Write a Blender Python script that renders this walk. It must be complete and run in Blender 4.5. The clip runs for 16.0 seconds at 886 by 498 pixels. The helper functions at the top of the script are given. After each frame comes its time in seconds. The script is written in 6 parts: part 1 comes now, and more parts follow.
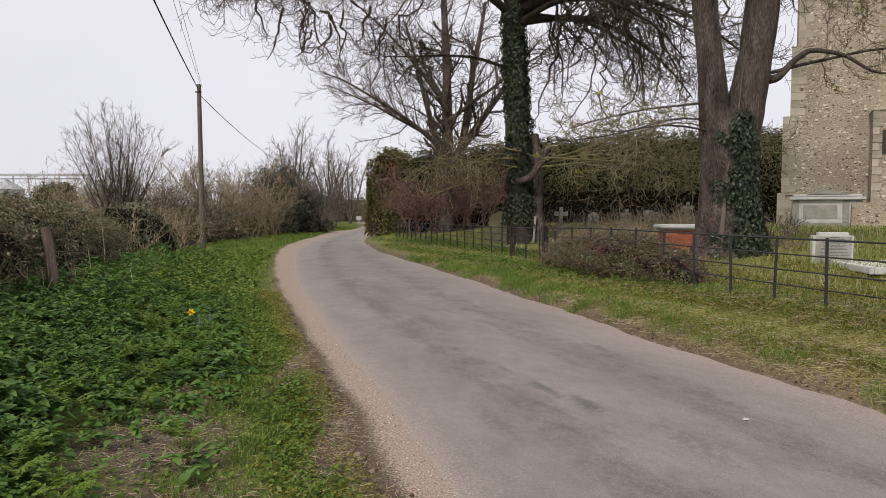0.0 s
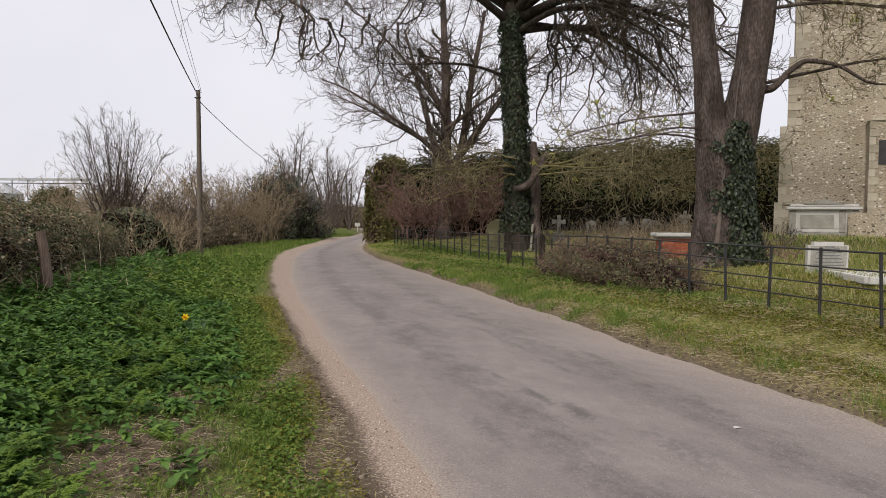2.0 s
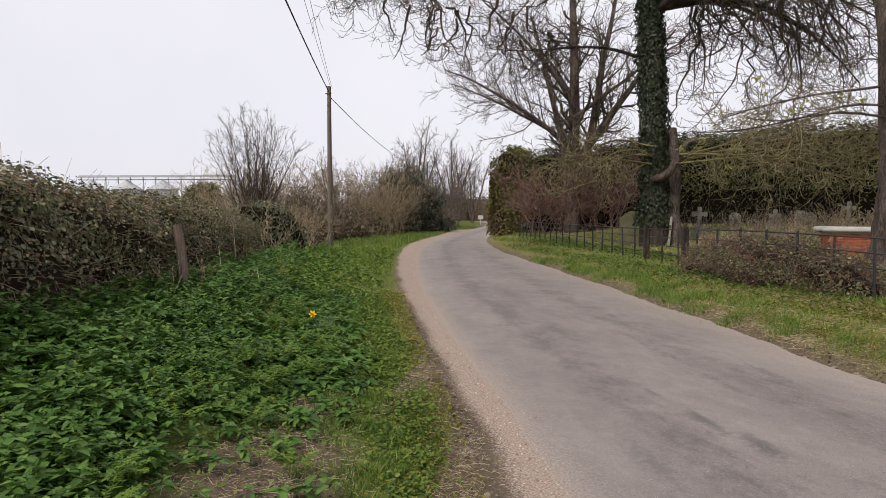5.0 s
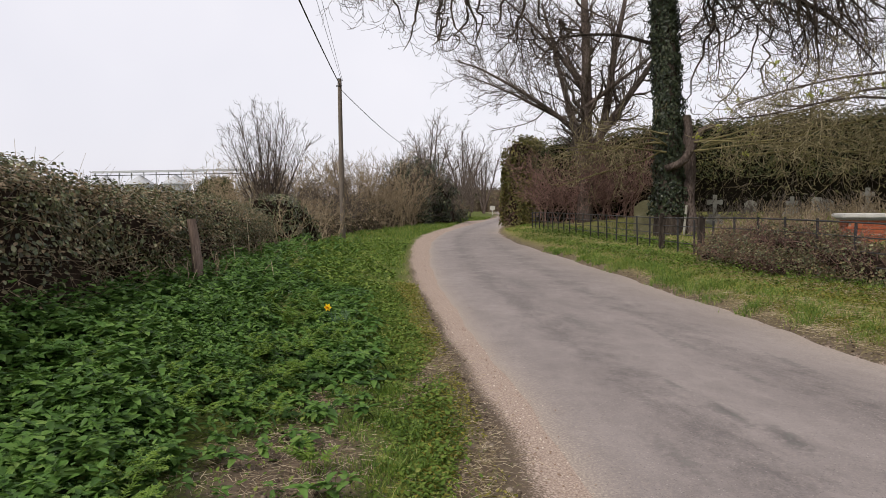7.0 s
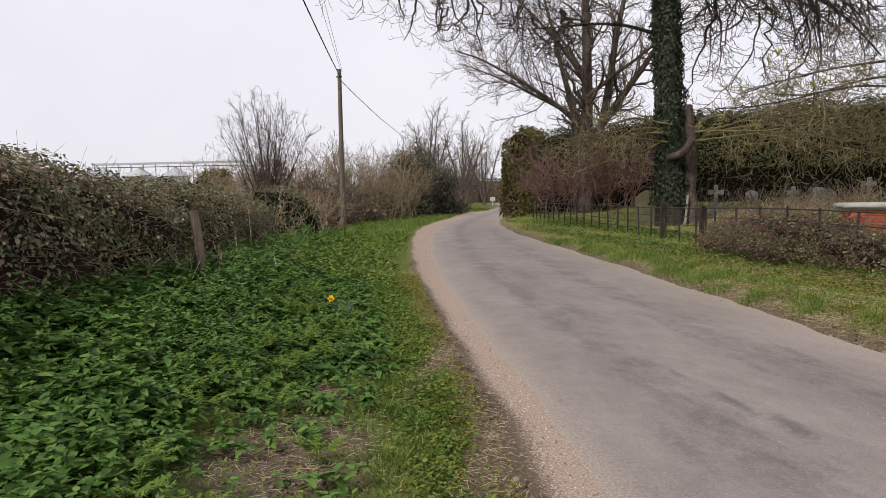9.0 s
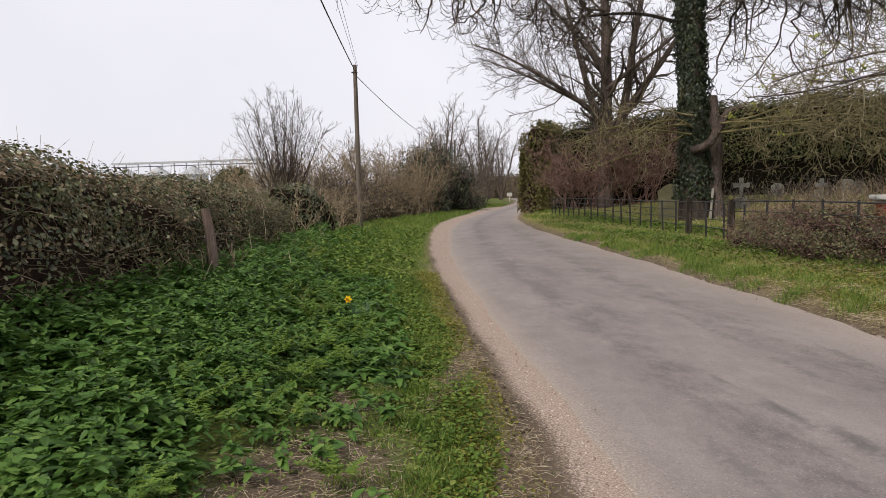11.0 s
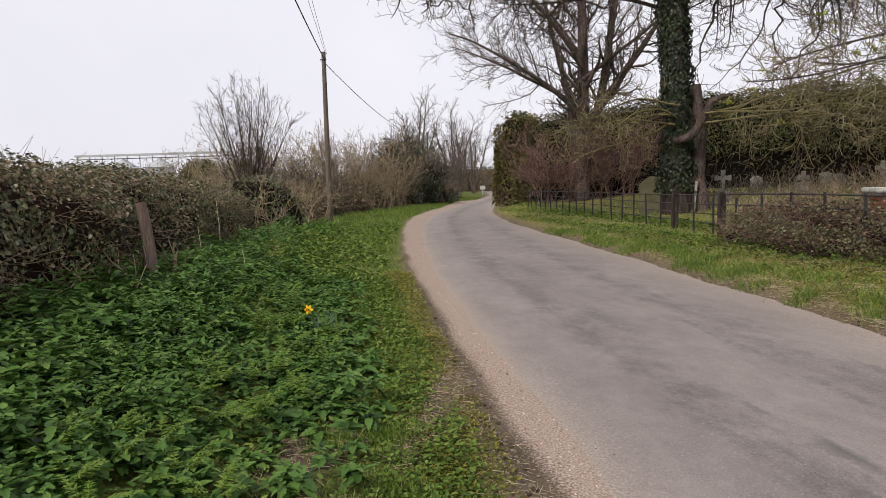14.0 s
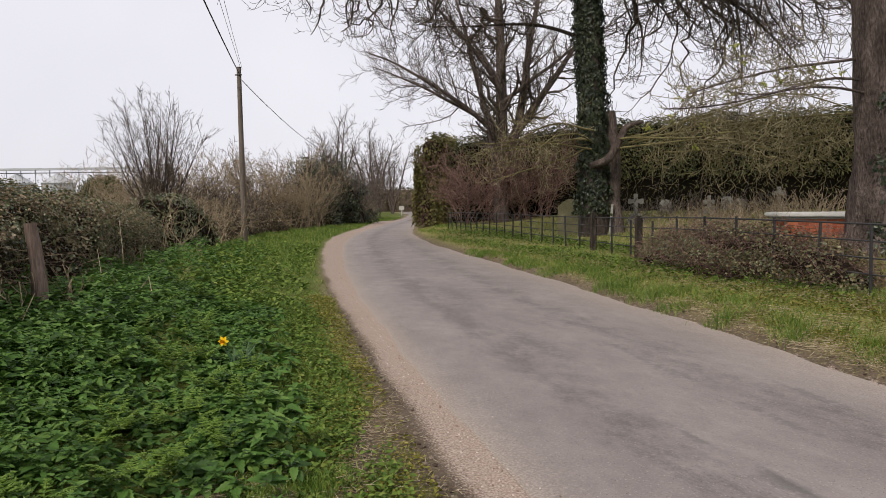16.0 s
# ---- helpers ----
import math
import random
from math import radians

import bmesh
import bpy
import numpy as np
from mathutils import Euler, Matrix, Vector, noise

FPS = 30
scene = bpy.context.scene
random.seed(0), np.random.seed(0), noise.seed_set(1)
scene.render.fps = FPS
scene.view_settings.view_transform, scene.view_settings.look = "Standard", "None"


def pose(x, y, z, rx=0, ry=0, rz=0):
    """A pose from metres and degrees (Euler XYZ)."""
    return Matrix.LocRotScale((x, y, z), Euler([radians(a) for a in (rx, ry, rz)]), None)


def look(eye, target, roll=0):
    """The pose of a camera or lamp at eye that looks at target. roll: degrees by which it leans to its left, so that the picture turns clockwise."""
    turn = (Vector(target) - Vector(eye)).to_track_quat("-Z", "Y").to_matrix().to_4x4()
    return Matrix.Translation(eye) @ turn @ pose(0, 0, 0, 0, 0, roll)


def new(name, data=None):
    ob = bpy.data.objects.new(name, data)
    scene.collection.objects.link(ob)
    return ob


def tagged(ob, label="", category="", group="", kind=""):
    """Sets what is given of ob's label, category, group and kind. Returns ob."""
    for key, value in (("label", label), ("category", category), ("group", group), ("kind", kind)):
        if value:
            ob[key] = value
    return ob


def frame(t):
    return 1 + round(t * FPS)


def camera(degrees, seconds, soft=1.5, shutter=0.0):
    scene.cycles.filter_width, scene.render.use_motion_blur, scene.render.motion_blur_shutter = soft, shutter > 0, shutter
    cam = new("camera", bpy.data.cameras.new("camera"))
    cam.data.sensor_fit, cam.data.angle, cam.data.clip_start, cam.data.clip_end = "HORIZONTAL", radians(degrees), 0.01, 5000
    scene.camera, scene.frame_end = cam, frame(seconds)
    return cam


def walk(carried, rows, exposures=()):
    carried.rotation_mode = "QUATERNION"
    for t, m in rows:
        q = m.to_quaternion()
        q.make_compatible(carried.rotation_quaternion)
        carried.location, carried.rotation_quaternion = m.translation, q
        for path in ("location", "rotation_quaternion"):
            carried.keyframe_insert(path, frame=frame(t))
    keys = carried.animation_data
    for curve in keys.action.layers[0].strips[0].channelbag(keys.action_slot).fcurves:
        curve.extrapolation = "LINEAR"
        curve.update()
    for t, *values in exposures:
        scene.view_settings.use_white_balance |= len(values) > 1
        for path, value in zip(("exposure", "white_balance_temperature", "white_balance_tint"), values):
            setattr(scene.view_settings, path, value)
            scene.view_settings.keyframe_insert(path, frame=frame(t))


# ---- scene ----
cam = camera(68.1, 16.0, soft=0.75)
PATH = [
    (0, (-0.069, -0.049, 1.63), (-0.055, 1.948, 1.522), -0.0),
    (0.5, (-0.075, -0.058, 1.635), (-0.081, 1.938, 1.52), 0.0),
    (1, (-0.067, -0.071, 1.631), (-0.096, 1.926, 1.523), 0.1),
    (1.5, (-0.048, -0.067, 1.635), (-0.038, 1.93, 1.536), 0.1),
    (2, (-0.021, -0.067, 1.625), (-0.003, 1.931, 1.539), 0.4),
    (2.5, (-0.029, -0.03, 1.604), (-0.15, 1.96, 1.438), 1.6),
    (3, (-0.091, 0.081, 1.61), (-0.269, 2.066, 1.445), 0.8),
    (3.5, (-0.183, 0.224, 1.638), (-0.304, 2.217, 1.522), -0.2),
    (4, (-0.234, 0.351, 1.633), (-0.305, 2.345, 1.498), -0.7),
    (4.5, (-0.246, 0.529, 1.64), (-0.459, 2.515, 1.539), 0.7),
    (5, (-0.222, 0.608, 1.629), (-0.573, 2.574, 1.518), 0.3),
    (5.2, (-0.21, 0.637, 1.618), (-0.55, 2.605, 1.509), -0.6),
    (7.5, (-0.294, 0.668, 1.63), (-0.684, 2.624, 1.486), -0.3),
    (8, (-0.307, 0.665, 1.628), (-0.695, 2.622, 1.482), -0.4),
    (8.5, (-0.301, 0.659, 1.632), (-0.689, 2.616, 1.504), -0.5),
    (9, (-0.305, 0.669, 1.622), (-0.691, 2.624, 1.458), -0.6),
    (11.3, (-0.452, 1.1, 1.606), (-0.913, 3.037, 1.427), -1.4),
    (11.5, (-0.465, 1.163, 1.583), (-0.958, 3.09, 1.375), -1.3),
    (12, (-0.534, 1.333, 1.592), (-0.944, 3.279, 1.383), -0.9),
    (12.5, (-0.657, 1.5, 1.6), (-0.98, 3.466, 1.435), -2.4),
    (13, (-0.723, 1.635, 1.604), (-0.958, 3.611, 1.406), -1.0),
    (13.5, (-0.712, 1.85, 1.606), (-0.998, 3.824, 1.464), -0.7),
    (14, (-0.696, 1.993, 1.591), (-1.049, 3.952, 1.394), -1.1),
    (14.5, (-0.748, 2.151, 1.613), (-0.915, 4.137, 1.457), -1.4),
    (15, (-0.818, 2.218, 1.614), (-0.827, 4.21, 1.447), -2.6),
    (15.5, (-0.835, 2.254, 1.613), (-0.883, 4.25, 1.497), -1.2),
    (16, (-0.835, 2.274, 1.609), (-0.94, 4.265, 1.47), -0.5),
]
walk(cam, [(t, look(eye, target, roll)) for t, eye, target, roll in PATH],
     exposures=[(0, 0.0), (2.5, 0.02), (5, 0.08), (9, 0.1), (12.5, 0.1), (14.5, 0.08), (16, 0.04)])

# ---------------------------------------------------------------- light
world = bpy.data.worlds.new("overcast_sky")
scene.world = world
world.use_nodes = True
wn, wl = world.node_tree.nodes, world.node_tree.links
wn.clear()
w_out = wn.new("ShaderNodeOutputWorld")
w_bg = wn.new("ShaderNodeBackground")
w_sky = wn.new("ShaderNodeTexSky")
w_sky.sky_type = "NISHITA"
w_sky.sun_disc = False
w_sky.sun_elevation = radians(42)
w_sky.sun_rotation = radians(212)
w_sky.dust_density = 3.0
w_sky_scale = wn.new("ShaderNodeVectorMath")
w_sky_scale.operation = "SCALE"
w_sky_scale.inputs["Scale"].default_value = 0.10
w_coord = wn.new("ShaderNodeTexCoord")
w_noise = wn.new("ShaderNodeTexNoise")
w_noise.inputs["Scale"].default_value = 1.6
w_noise.inputs["Detail"].default_value = 4.0
w_ramp = wn.new("ShaderNodeValToRGB")
w_ramp.color_ramp.elements[0].position = 0.30
w_ramp.color_ramp.elements[0].color = (0.80, 0.79, 0.865, 1)
w_ramp.color_ramp.elements[1].position = 0.72
w_ramp.color_ramp.elements[1].color = (0.96, 0.935, 0.985, 1)
w_mix = wn.new("ShaderNodeMixRGB")
w_mix.inputs[0].default_value = 0.90
w_bg.inputs["Strength"].default_value = 1.0
wl.new(w_sky.outputs[0], w_sky_scale.inputs[0])
wl.new(w_coord.outputs["Generated"], w_noise.inputs["Vector"])
wl.new(w_noise.outputs["Fac"], w_ramp.inputs[0])
wl.new(w_sky_scale.outputs[0], w_mix.inputs[1])
wl.new(w_ramp.outputs[0], w_mix.inputs[2])
wl.new(w_mix.outputs[0], w_bg.inputs["Color"])
wl.new(w_bg.outputs[0], w_out.inputs[0])

sun = new("sun", bpy.data.lights.new("sun", "SUN"))
sun.data.energy = 2.6
sun.data.angle = radians(12)
sun.data.color = (1.0, 0.93, 0.83)
sun.matrix_world = look((-9, -14, 19), (0, 0, 0))


# ---------------------------------------------------------------- materials
def mat(name, stops, scale=2.0, fine=30.0, rough=0.85, bump=0.3, island=0.0, spec=0.3, stretch=(1, 1, 1), metal=0.0,
        mix=0.5, dist=0.02, obj_random=False):
    """Colours run through a ramp driven by coarse and fine noise, and by a random value for each island or object."""
    m = bpy.data.materials.new(name)
    m.use_nodes = True
    n, l = m.node_tree.nodes, m.node_tree.links
    b = n["Principled BSDF"]
    b.inputs["Metallic"].default_value = metal
    b.inputs["Specular IOR Level"].default_value = spec
    co = n.new("ShaderNodeTexCoord")
    mp = n.new("ShaderNodeMapping")
    mp.inputs["Scale"].default_value = stretch
    l.new(co.outputs["Object"], mp.inputs[0])
    a, f = n.new("ShaderNodeTexNoise"), n.new("ShaderNodeTexNoise")
    a.inputs["Scale"].default_value, a.inputs["Detail"].default_value = scale, 5
    f.inputs["Scale"].default_value, f.inputs["Detail"].default_value = fine, 4
    l.new(mp.outputs[0], a.inputs["Vector"])
    l.new(mp.outputs[0], f.inputs["Vector"])
    mx = n.new("ShaderNodeMath")
    mx.operation = "MULTIPLY_ADD"
    mx.inputs[1].default_value = mix
    sub = n.new("ShaderNodeMath")
    sub.operation = "MULTIPLY"
    sub.inputs[1].default_value = 1 - mix
    l.new(a.outputs["Fac"], sub.inputs[0])
    l.new(f.outputs["Fac"], mx.inputs[0])
    l.new(sub.outputs[0], mx.inputs[2])
    drive = mx.outputs[0]
    if island or obj_random:
        if obj_random:
            r = n.new("ShaderNodeObjectInfo").outputs["Random"]
        else:
            r = n.new("ShaderNodeNewGeometry").outputs["Random Per Island"]
        w = n.new("ShaderNodeMath")
        w.operation = "MULTIPLY_ADD"
        amount = island or 0.35
        w.inputs[1].default_value = amount
        k = n.new("ShaderNodeMath")
        k.operation = "SUBTRACT"
        k.inputs[1].default_value = amount / 2
        l.new(drive, k.inputs[0])
        l.new(r, w.inputs[0])
        l.new(k.outputs[0], w.inputs[2])
        drive = w.outputs[0]
    ramp = n.new("ShaderNodeValToRGB")
    el = ramp.color_ramp.elements
    while len(el) < len(stops):
        el.new(0.5)
    for e, (p, c) in zip(el, stops):
        e.position, e.color = p, (*c, 1)
    l.new(drive, ramp.inputs[0])
    l.new(ramp.outputs[0], b.inputs["Base Color"])
    b.inputs["Roughness"].default_value = rough
    if bump:
        bp = n.new("ShaderNodeBump")
        bp.inputs["Strength"].default_value = bump
        bp.inputs["Distance"].default_value = dist
        l.new(f.outputs["Fac"], bp.inputs["Height"])
        l.new(bp.outputs[0], b.inputs["Normal"])
    return m


def leafy(name, stops, rough=0.5, spec=0.35, island=0.6, through_light=0.25):
    m = mat(name, stops, scale=0.9, fine=14, rough=rough, bump=0, island=island, spec=spec)
    n, l = m.node_tree.nodes, m.node_tree.links
    b, out = n["Principled BSDF"], n["Material Output"]
    tr = n.new("ShaderNodeBsdfTranslucent")
    src = b.inputs["Base Color"].links[0].from_socket
    l.new(src, tr.inputs["Color"])
    mixer = n.new("ShaderNodeMixShader")
    mixer.inputs[0].default_value = through_light
    l.new(b.outputs[0], mixer.inputs[1])
    l.new(tr.outputs[0], mixer.inputs[2])
    l.new(mixer.outputs[0], out.inputs["Surface"])
    return m


M_EARTH = mat("verge_earth", [(0.25, (0.05, 0.037, 0.027)), (0.45, (0.095, 0.072, 0.052)), (0.6, (0.13, 0.10, 0.073)), (0.8, (0.20, 0.16, 0.115))],
              scale=0.8, fine=48, bump=0.7, rough=0.95, spec=0.1, dist=0.018)


def asphalt(name):
    """Worn asphalt: patches drawn out along the lane, ragged dark wear in the wheel tracks, and single chippings."""
    m = bpy.data.materials.new(name)
    m.use_nodes = True
    n, l = m.node_tree.nodes, m.node_tree.links
    b = n["Principled BSDF"]
    b.inputs["Specular IOR Level"].default_value = 0.25
    fields = {}
    for key in ("across", "along", "wear"):
        fields[key] = n.new("ShaderNodeAttribute")
        fields[key].attribute_name = key
    short = n.new("ShaderNodeMath")
    short.operation = "MULTIPLY"
    short.inputs[1].default_value = 0.6
    l.new(fields["along"].outputs["Fac"], short.inputs[0])
    lane = n.new("ShaderNodeCombineXYZ")
    l.new(fields["across"].outputs["Fac"], lane.inputs[0])
    l.new(short.outputs[0], lane.inputs[1])
    co = n.new("ShaderNodeTexCoord")

    def noise_of(vector, scale, detail, rough):
        t = n.new("ShaderNodeTexNoise")
        t.inputs["Scale"].default_value, t.inputs["Detail"].default_value, t.inputs["Roughness"].default_value = scale, detail, rough
        l.new(vector, t.inputs["Vector"])
        return t.outputs["Fac"]

    def sum_of(*pairs):
        out = None
        for socket, k in pairs:
            q = n.new("ShaderNodeMath")
            q.operation = "MULTIPLY_ADD"
            q.inputs[1].default_value = k
            q.inputs[2].default_value = 0.0
            l.new(socket, q.inputs[0])
            if out is not None:
                l.new(out, q.inputs[2])
            out = q.outputs[0]
        return out

    def spread(socket, lo, hi, top=1.0):
        q = n.new("ShaderNodeMapRange")
        q.interpolation_type = "SMOOTHSTEP"
        q.inputs["From Min"].default_value, q.inputs["From Max"].default_value, q.inputs["To Max"].default_value = lo, hi, top
        l.new(socket, q.inputs["Value"])
        return q.outputs[0]

    def blend(fac, a, colour):
        q = n.new("ShaderNodeMixRGB")
        l.new(fac, q.inputs[0])
        l.new(a, q.inputs[1])
        q.inputs[2].default_value = (*colour, 1)
        return q.outputs[0]

    broad, streak = noise_of(lane.outputs[0], 0.9, 6, 0.6), noise_of(lane.outputs[0], 5.0, 8, 0.7)
    grain = noise_of(co.outputs["Object"], 85.0, 6, 0.75)
    ragged = noise_of(lane.outputs[0], 2.2, 14, 0.86)
    ramp = n.new("ShaderNodeValToRGB")
    el = ramp.color_ramp.elements
    el.new(0.5)
    for e, (q, c) in zip(el, ((0.34, (0.14, 0.121, 0.117)), (0.5, (0.21, 0.182, 0.174)), (0.66, (0.285, 0.249, 0.236)))):
        e.position, e.color = q, (*c, 1)
    l.new(sum_of((broad, 0.4), (streak, 0.3), (grain, 0.3)), ramp.inputs[0])
    worn = sum_of((ragged, 0.75), (grain, 0.25), (fields["wear"].outputs["Fac"], 0.13))
    colour = blend(spread(worn, 0.55, 0.70, 0.62), ramp.outputs[0], (0.082, 0.073, 0.073))
    pale = noise_of(lane.outputs[0], 1.7, 9, 0.7)
    colour = blend(spread(sum_of((pale, 0.8), (grain, 0.2)), 0.55, 0.72, 0.35), colour, (0.31, 0.275, 0.262))
    chip = n.new("ShaderNodeTexVoronoi")
    chip.inputs["Scale"].default_value = 95.0
    l.new(co.outputs["Object"], chip.inputs["Vector"])
    sep = n.new("ShaderNodeSeparateColor")
    l.new(chip.outputs["Color"], sep.inputs[0])
    small = n.new("ShaderNodeMath")
    small.operation = "LESS_THAN"
    small.inputs[1].default_value = 0.38
    l.new(chip.outputs["Distance"], small.inputs[0])
    for socket, lo, tint in ((sep.outputs[0], 0.965, (0.40, 0.36, 0.34)), (sep.outputs[1], 0.92, (0.06, 0.055, 0.055))):
        pick = n.new("ShaderNodeMath")
        pick.operation = "GREATER_THAN"
        pick.inputs[1].default_value = lo
        l.new(socket, pick.inputs[0])
        both = n.new("ShaderNodeMath")
        both.operation = "MULTIPLY"
        l.new(pick.outputs[0], both.inputs[0])
        l.new(small.outputs[0], both.inputs[1])
        colour = blend(sum_of((both.outputs[0], 0.6)), colour, tint)
    l.new(colour, b.inputs["Base Color"])
    b.inputs["Roughness"].default_value = 0.82
    bp = n.new("ShaderNodeBump")
    bp.inputs["Strength"].default_value, bp.inputs["Distance"].default_value = 0.5, 0.006
    l.new(sum_of((grain, 1.0), (streak, 1.2)), bp.inputs["Height"])
    l.new(bp.outputs[0], b.inputs["Normal"])
    return m


M_ROAD = asphalt("worn_asphalt")


def cover(m, attribute, stops, fine=40.0, sharp=0.25):
    """Lets a second colour, itself mottled, take over where the mesh's attribute says so."""
    n, l = m.node_tree.nodes, m.node_tree.links
    b = n["Principled BSDF"]
    first = b.inputs["Base Color"].links[0].from_socket
    at = n.new("ShaderNodeAttribute")
    at.attribute_name = attribute
    co, tx = n.new("ShaderNodeTexCoord"), n.new("ShaderNodeTexNoise")
    tx.inputs["Scale"].default_value, tx.inputs["Detail"].default_value = fine, 6
    l.new(co.outputs["Object"], tx.inputs["Vector"])
    ramp = n.new("ShaderNodeValToRGB")
    while len(ramp.color_ramp.elements) < len(stops):
        ramp.color_ramp.elements.new(0.5)
    for e, (q, c) in zip(ramp.color_ramp.elements, stops):
        e.position, e.color = q, (*c, 1)
    l.new(tx.outputs["Fac"], ramp.inputs[0])
    add = n.new("ShaderNodeMath")
    add.operation = "ADD"
    l.new(at.outputs["Fac"], add.inputs[0])
    l.new(tx.outputs["Fac"], add.inputs[1])
    rng_ = n.new("ShaderNodeMapRange")
    rng_.inputs["From Min"].default_value, rng_.inputs["From Max"].default_value = 1.0 - sharp, 1.0 + sharp
    l.new(add.outputs[0], rng_.inputs["Value"])
    mx = n.new("ShaderNodeMixRGB")
    l.new(rng_.outputs[0], mx.inputs[0])
    l.new(first, mx.inputs[1])
    l.new(ramp.outputs[0], mx.inputs[2])
    l.new(mx.outputs[0], b.inputs["Base Color"])
    return m


cover(M_EARTH, "turf", [(0.3, (0.035, 0.045, 0.014)), (0.5, (0.085, 0.11, 0.022)), (0.7, (0.17, 0.18, 0.05))], 34)
cover(M_EARTH, "dry", [(0.3, (0.09, 0.085, 0.025)), (0.5, (0.21, 0.19, 0.055)), (0.7, (0.36, 0.31, 0.15))], 30)
cover(M_EARTH, "grit", [(0.3, (0.195, 0.145, 0.118)), (0.5, (0.31, 0.24, 0.198)), (0.7, (0.45, 0.37, 0.315))], 70, 0.16)
cover(M_ROAD, "dust", [(0.3, (0.21, 0.168, 0.14)), (0.5, (0.30, 0.25, 0.208)), (0.7, (0.40, 0.34, 0.29))], 60, 0.4)
cover(M_ROAD, "stain", [(0.3, (0.06, 0.056, 0.055)), (0.5, (0.088, 0.08, 0.078)), (0.7, (0.15, 0.14, 0.13))], 17, 0.2)
M_PEBBLE = mat("pebbles", [(0.2, (0.22, 0.15, 0.11)), (0.5, (0.38, 0.29, 0.23)), (0.85, (0.58, 0.5, 0.43))], island=0.9, bump=0, rough=0.9)
M_NETTLE = leafy("nettle_leaf", [(0.2, (0.028, 0.06, 0.014)), (0.45, (0.068, 0.145, 0.026)), (0.7, (0.115, 0.205, 0.042)), (0.92, (0.19, 0.27, 0.07))], rough=0.55, spec=0.22, island=0.5)
M_GRASS = leafy("grass_blade", [(0.15, (0.055, 0.11, 0.014)), (0.45, (0.115, 0.19, 0.025)), (0.7, (0.19, 0.265, 0.042)), (0.9, (0.34, 0.32, 0.11))], island=0.7)
M_GRASS_DRY = leafy("dry_grass_blade", [(0.15, (0.13, 0.15, 0.03)), (0.4, (0.24, 0.24, 0.06)), (0.65, (0.36, 0.32, 0.13)), (0.9, (0.48, 0.41, 0.24))], island=0.8, rough=0.75)
M_PARSLEY = leafy("cow_parsley_leaf", [(0.2, (0.07, 0.13, 0.015)), (0.5, (0.13, 0.215, 0.028)), (0.85, (0.21, 0.29, 0.05))], island=0.4)
M_MOSS = leafy("verge_moss", [(0.15, (0.065, 0.07, 0.013)), (0.45, (0.155, 0.15, 0.027)), (0.7, (0.25, 0.225, 0.052)), (0.9, (0.37, 0.315, 0.13))], island=0.6, rough=0.8, spec=0.1)
M_CLOD = mat("crumbled_earth", [(0.25, (0.07, 0.052, 0.04)), (0.5, (0.145, 0.113, 0.086)), (0.8, (0.25, 0.205, 0.16))], scale=6, fine=60, bump=0.5, rough=1.0, spec=0.05, island=0.6)
M_STRAW = mat("dead_straw", [(0.2, (0.16, 0.11, 0.07)), (0.5, (0.32, 0.25, 0.16)), (0.85, (0.52, 0.44, 0.31))], island=0.8, bump=0, rough=0.9)
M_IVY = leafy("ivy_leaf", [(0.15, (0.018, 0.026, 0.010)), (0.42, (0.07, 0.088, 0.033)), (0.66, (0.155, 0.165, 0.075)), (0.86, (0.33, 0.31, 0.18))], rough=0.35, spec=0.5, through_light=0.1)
# Darker copy of the ivy leaf; its shade is put into the colour stops.
M_IVY_DARK = leafy("shade_colour_ivy_leaf", [(0.15, (0.010, 0.016, 0.008)), (0.45, (0.024, 0.036, 0.017)), (0.7, (0.05, 0.064, 0.032)), (0.9, (0.12, 0.13, 0.075))], rough=0.38, spec=0.4, through_light=0.08)
M_WEED = leafy("low_weed_leaf", [(0.15, (0.045, 0.08, 0.014)), (0.45, (0.095, 0.155, 0.026)), (0.7, (0.155, 0.22, 0.04)), (0.9, (0.25, 0.275, 0.075))], rough=0.6, spec=0.15)
M_BRAMBLE = leafy("bramble_leaf", [(0.15, (0.035, 0.035, 0.015)), (0.45, (0.09, 0.085, 0.035)), (0.7, (0.17, 0.125, 0.065)), (0.9, (0.30, 0.23, 0.13))], rough=0.5, through_light=0.1)
M_HEDGE_DRY = leafy("dry_hedge_leaf", [(0.15, (0.16, 0.115, 0.07)), (0.5, (0.31, 0.235, 0.15)), (0.85, (0.46, 0.37, 0.25))], rough=0.8)
M_YEW = leafy("yew_leaf", [(0.15, (0.022, 0.03, 0.011)), (0.45, (0.06, 0.07, 0.022)), (0.7, (0.12, 0.12, 0.038)), (0.9, (0.22, 0.20, 0.07))], rough=0.6, through_light=0.15)
M_LAUREL = leafy("olive_hedge_leaf", [(0.15, (0.04, 0.042, 0.012)), (0.45, (0.11, 0.105, 0.027)), (0.75, (0.22, 0.19, 0.055))], rough=0.55)
# Near-black core colour: the shade between the leaves is painted in.
M_CORE = mat("hedge_inside_shade", [(0.3, (0.012, 0.009, 0.007)), (0.6, (0.034, 0.024, 0.018)), (0.8, (0.065, 0.046, 0.034))], scale=3, fine=25, bump=0.8, rough=1, spec=0.0)
M_BARK_DARK = mat("dark_damp_bark", [(0.28, (0.022, 0.018, 0.015)), (0.5, (0.05, 0.04, 0.033)), (0.72, (0.10, 0.082, 0.068))], scale=1.6, fine=7, bump=1.0, rough=0.95, spec=0.1, stretch=(2.2, 2.2, 0.5), dist=0.08, mix=0.55)
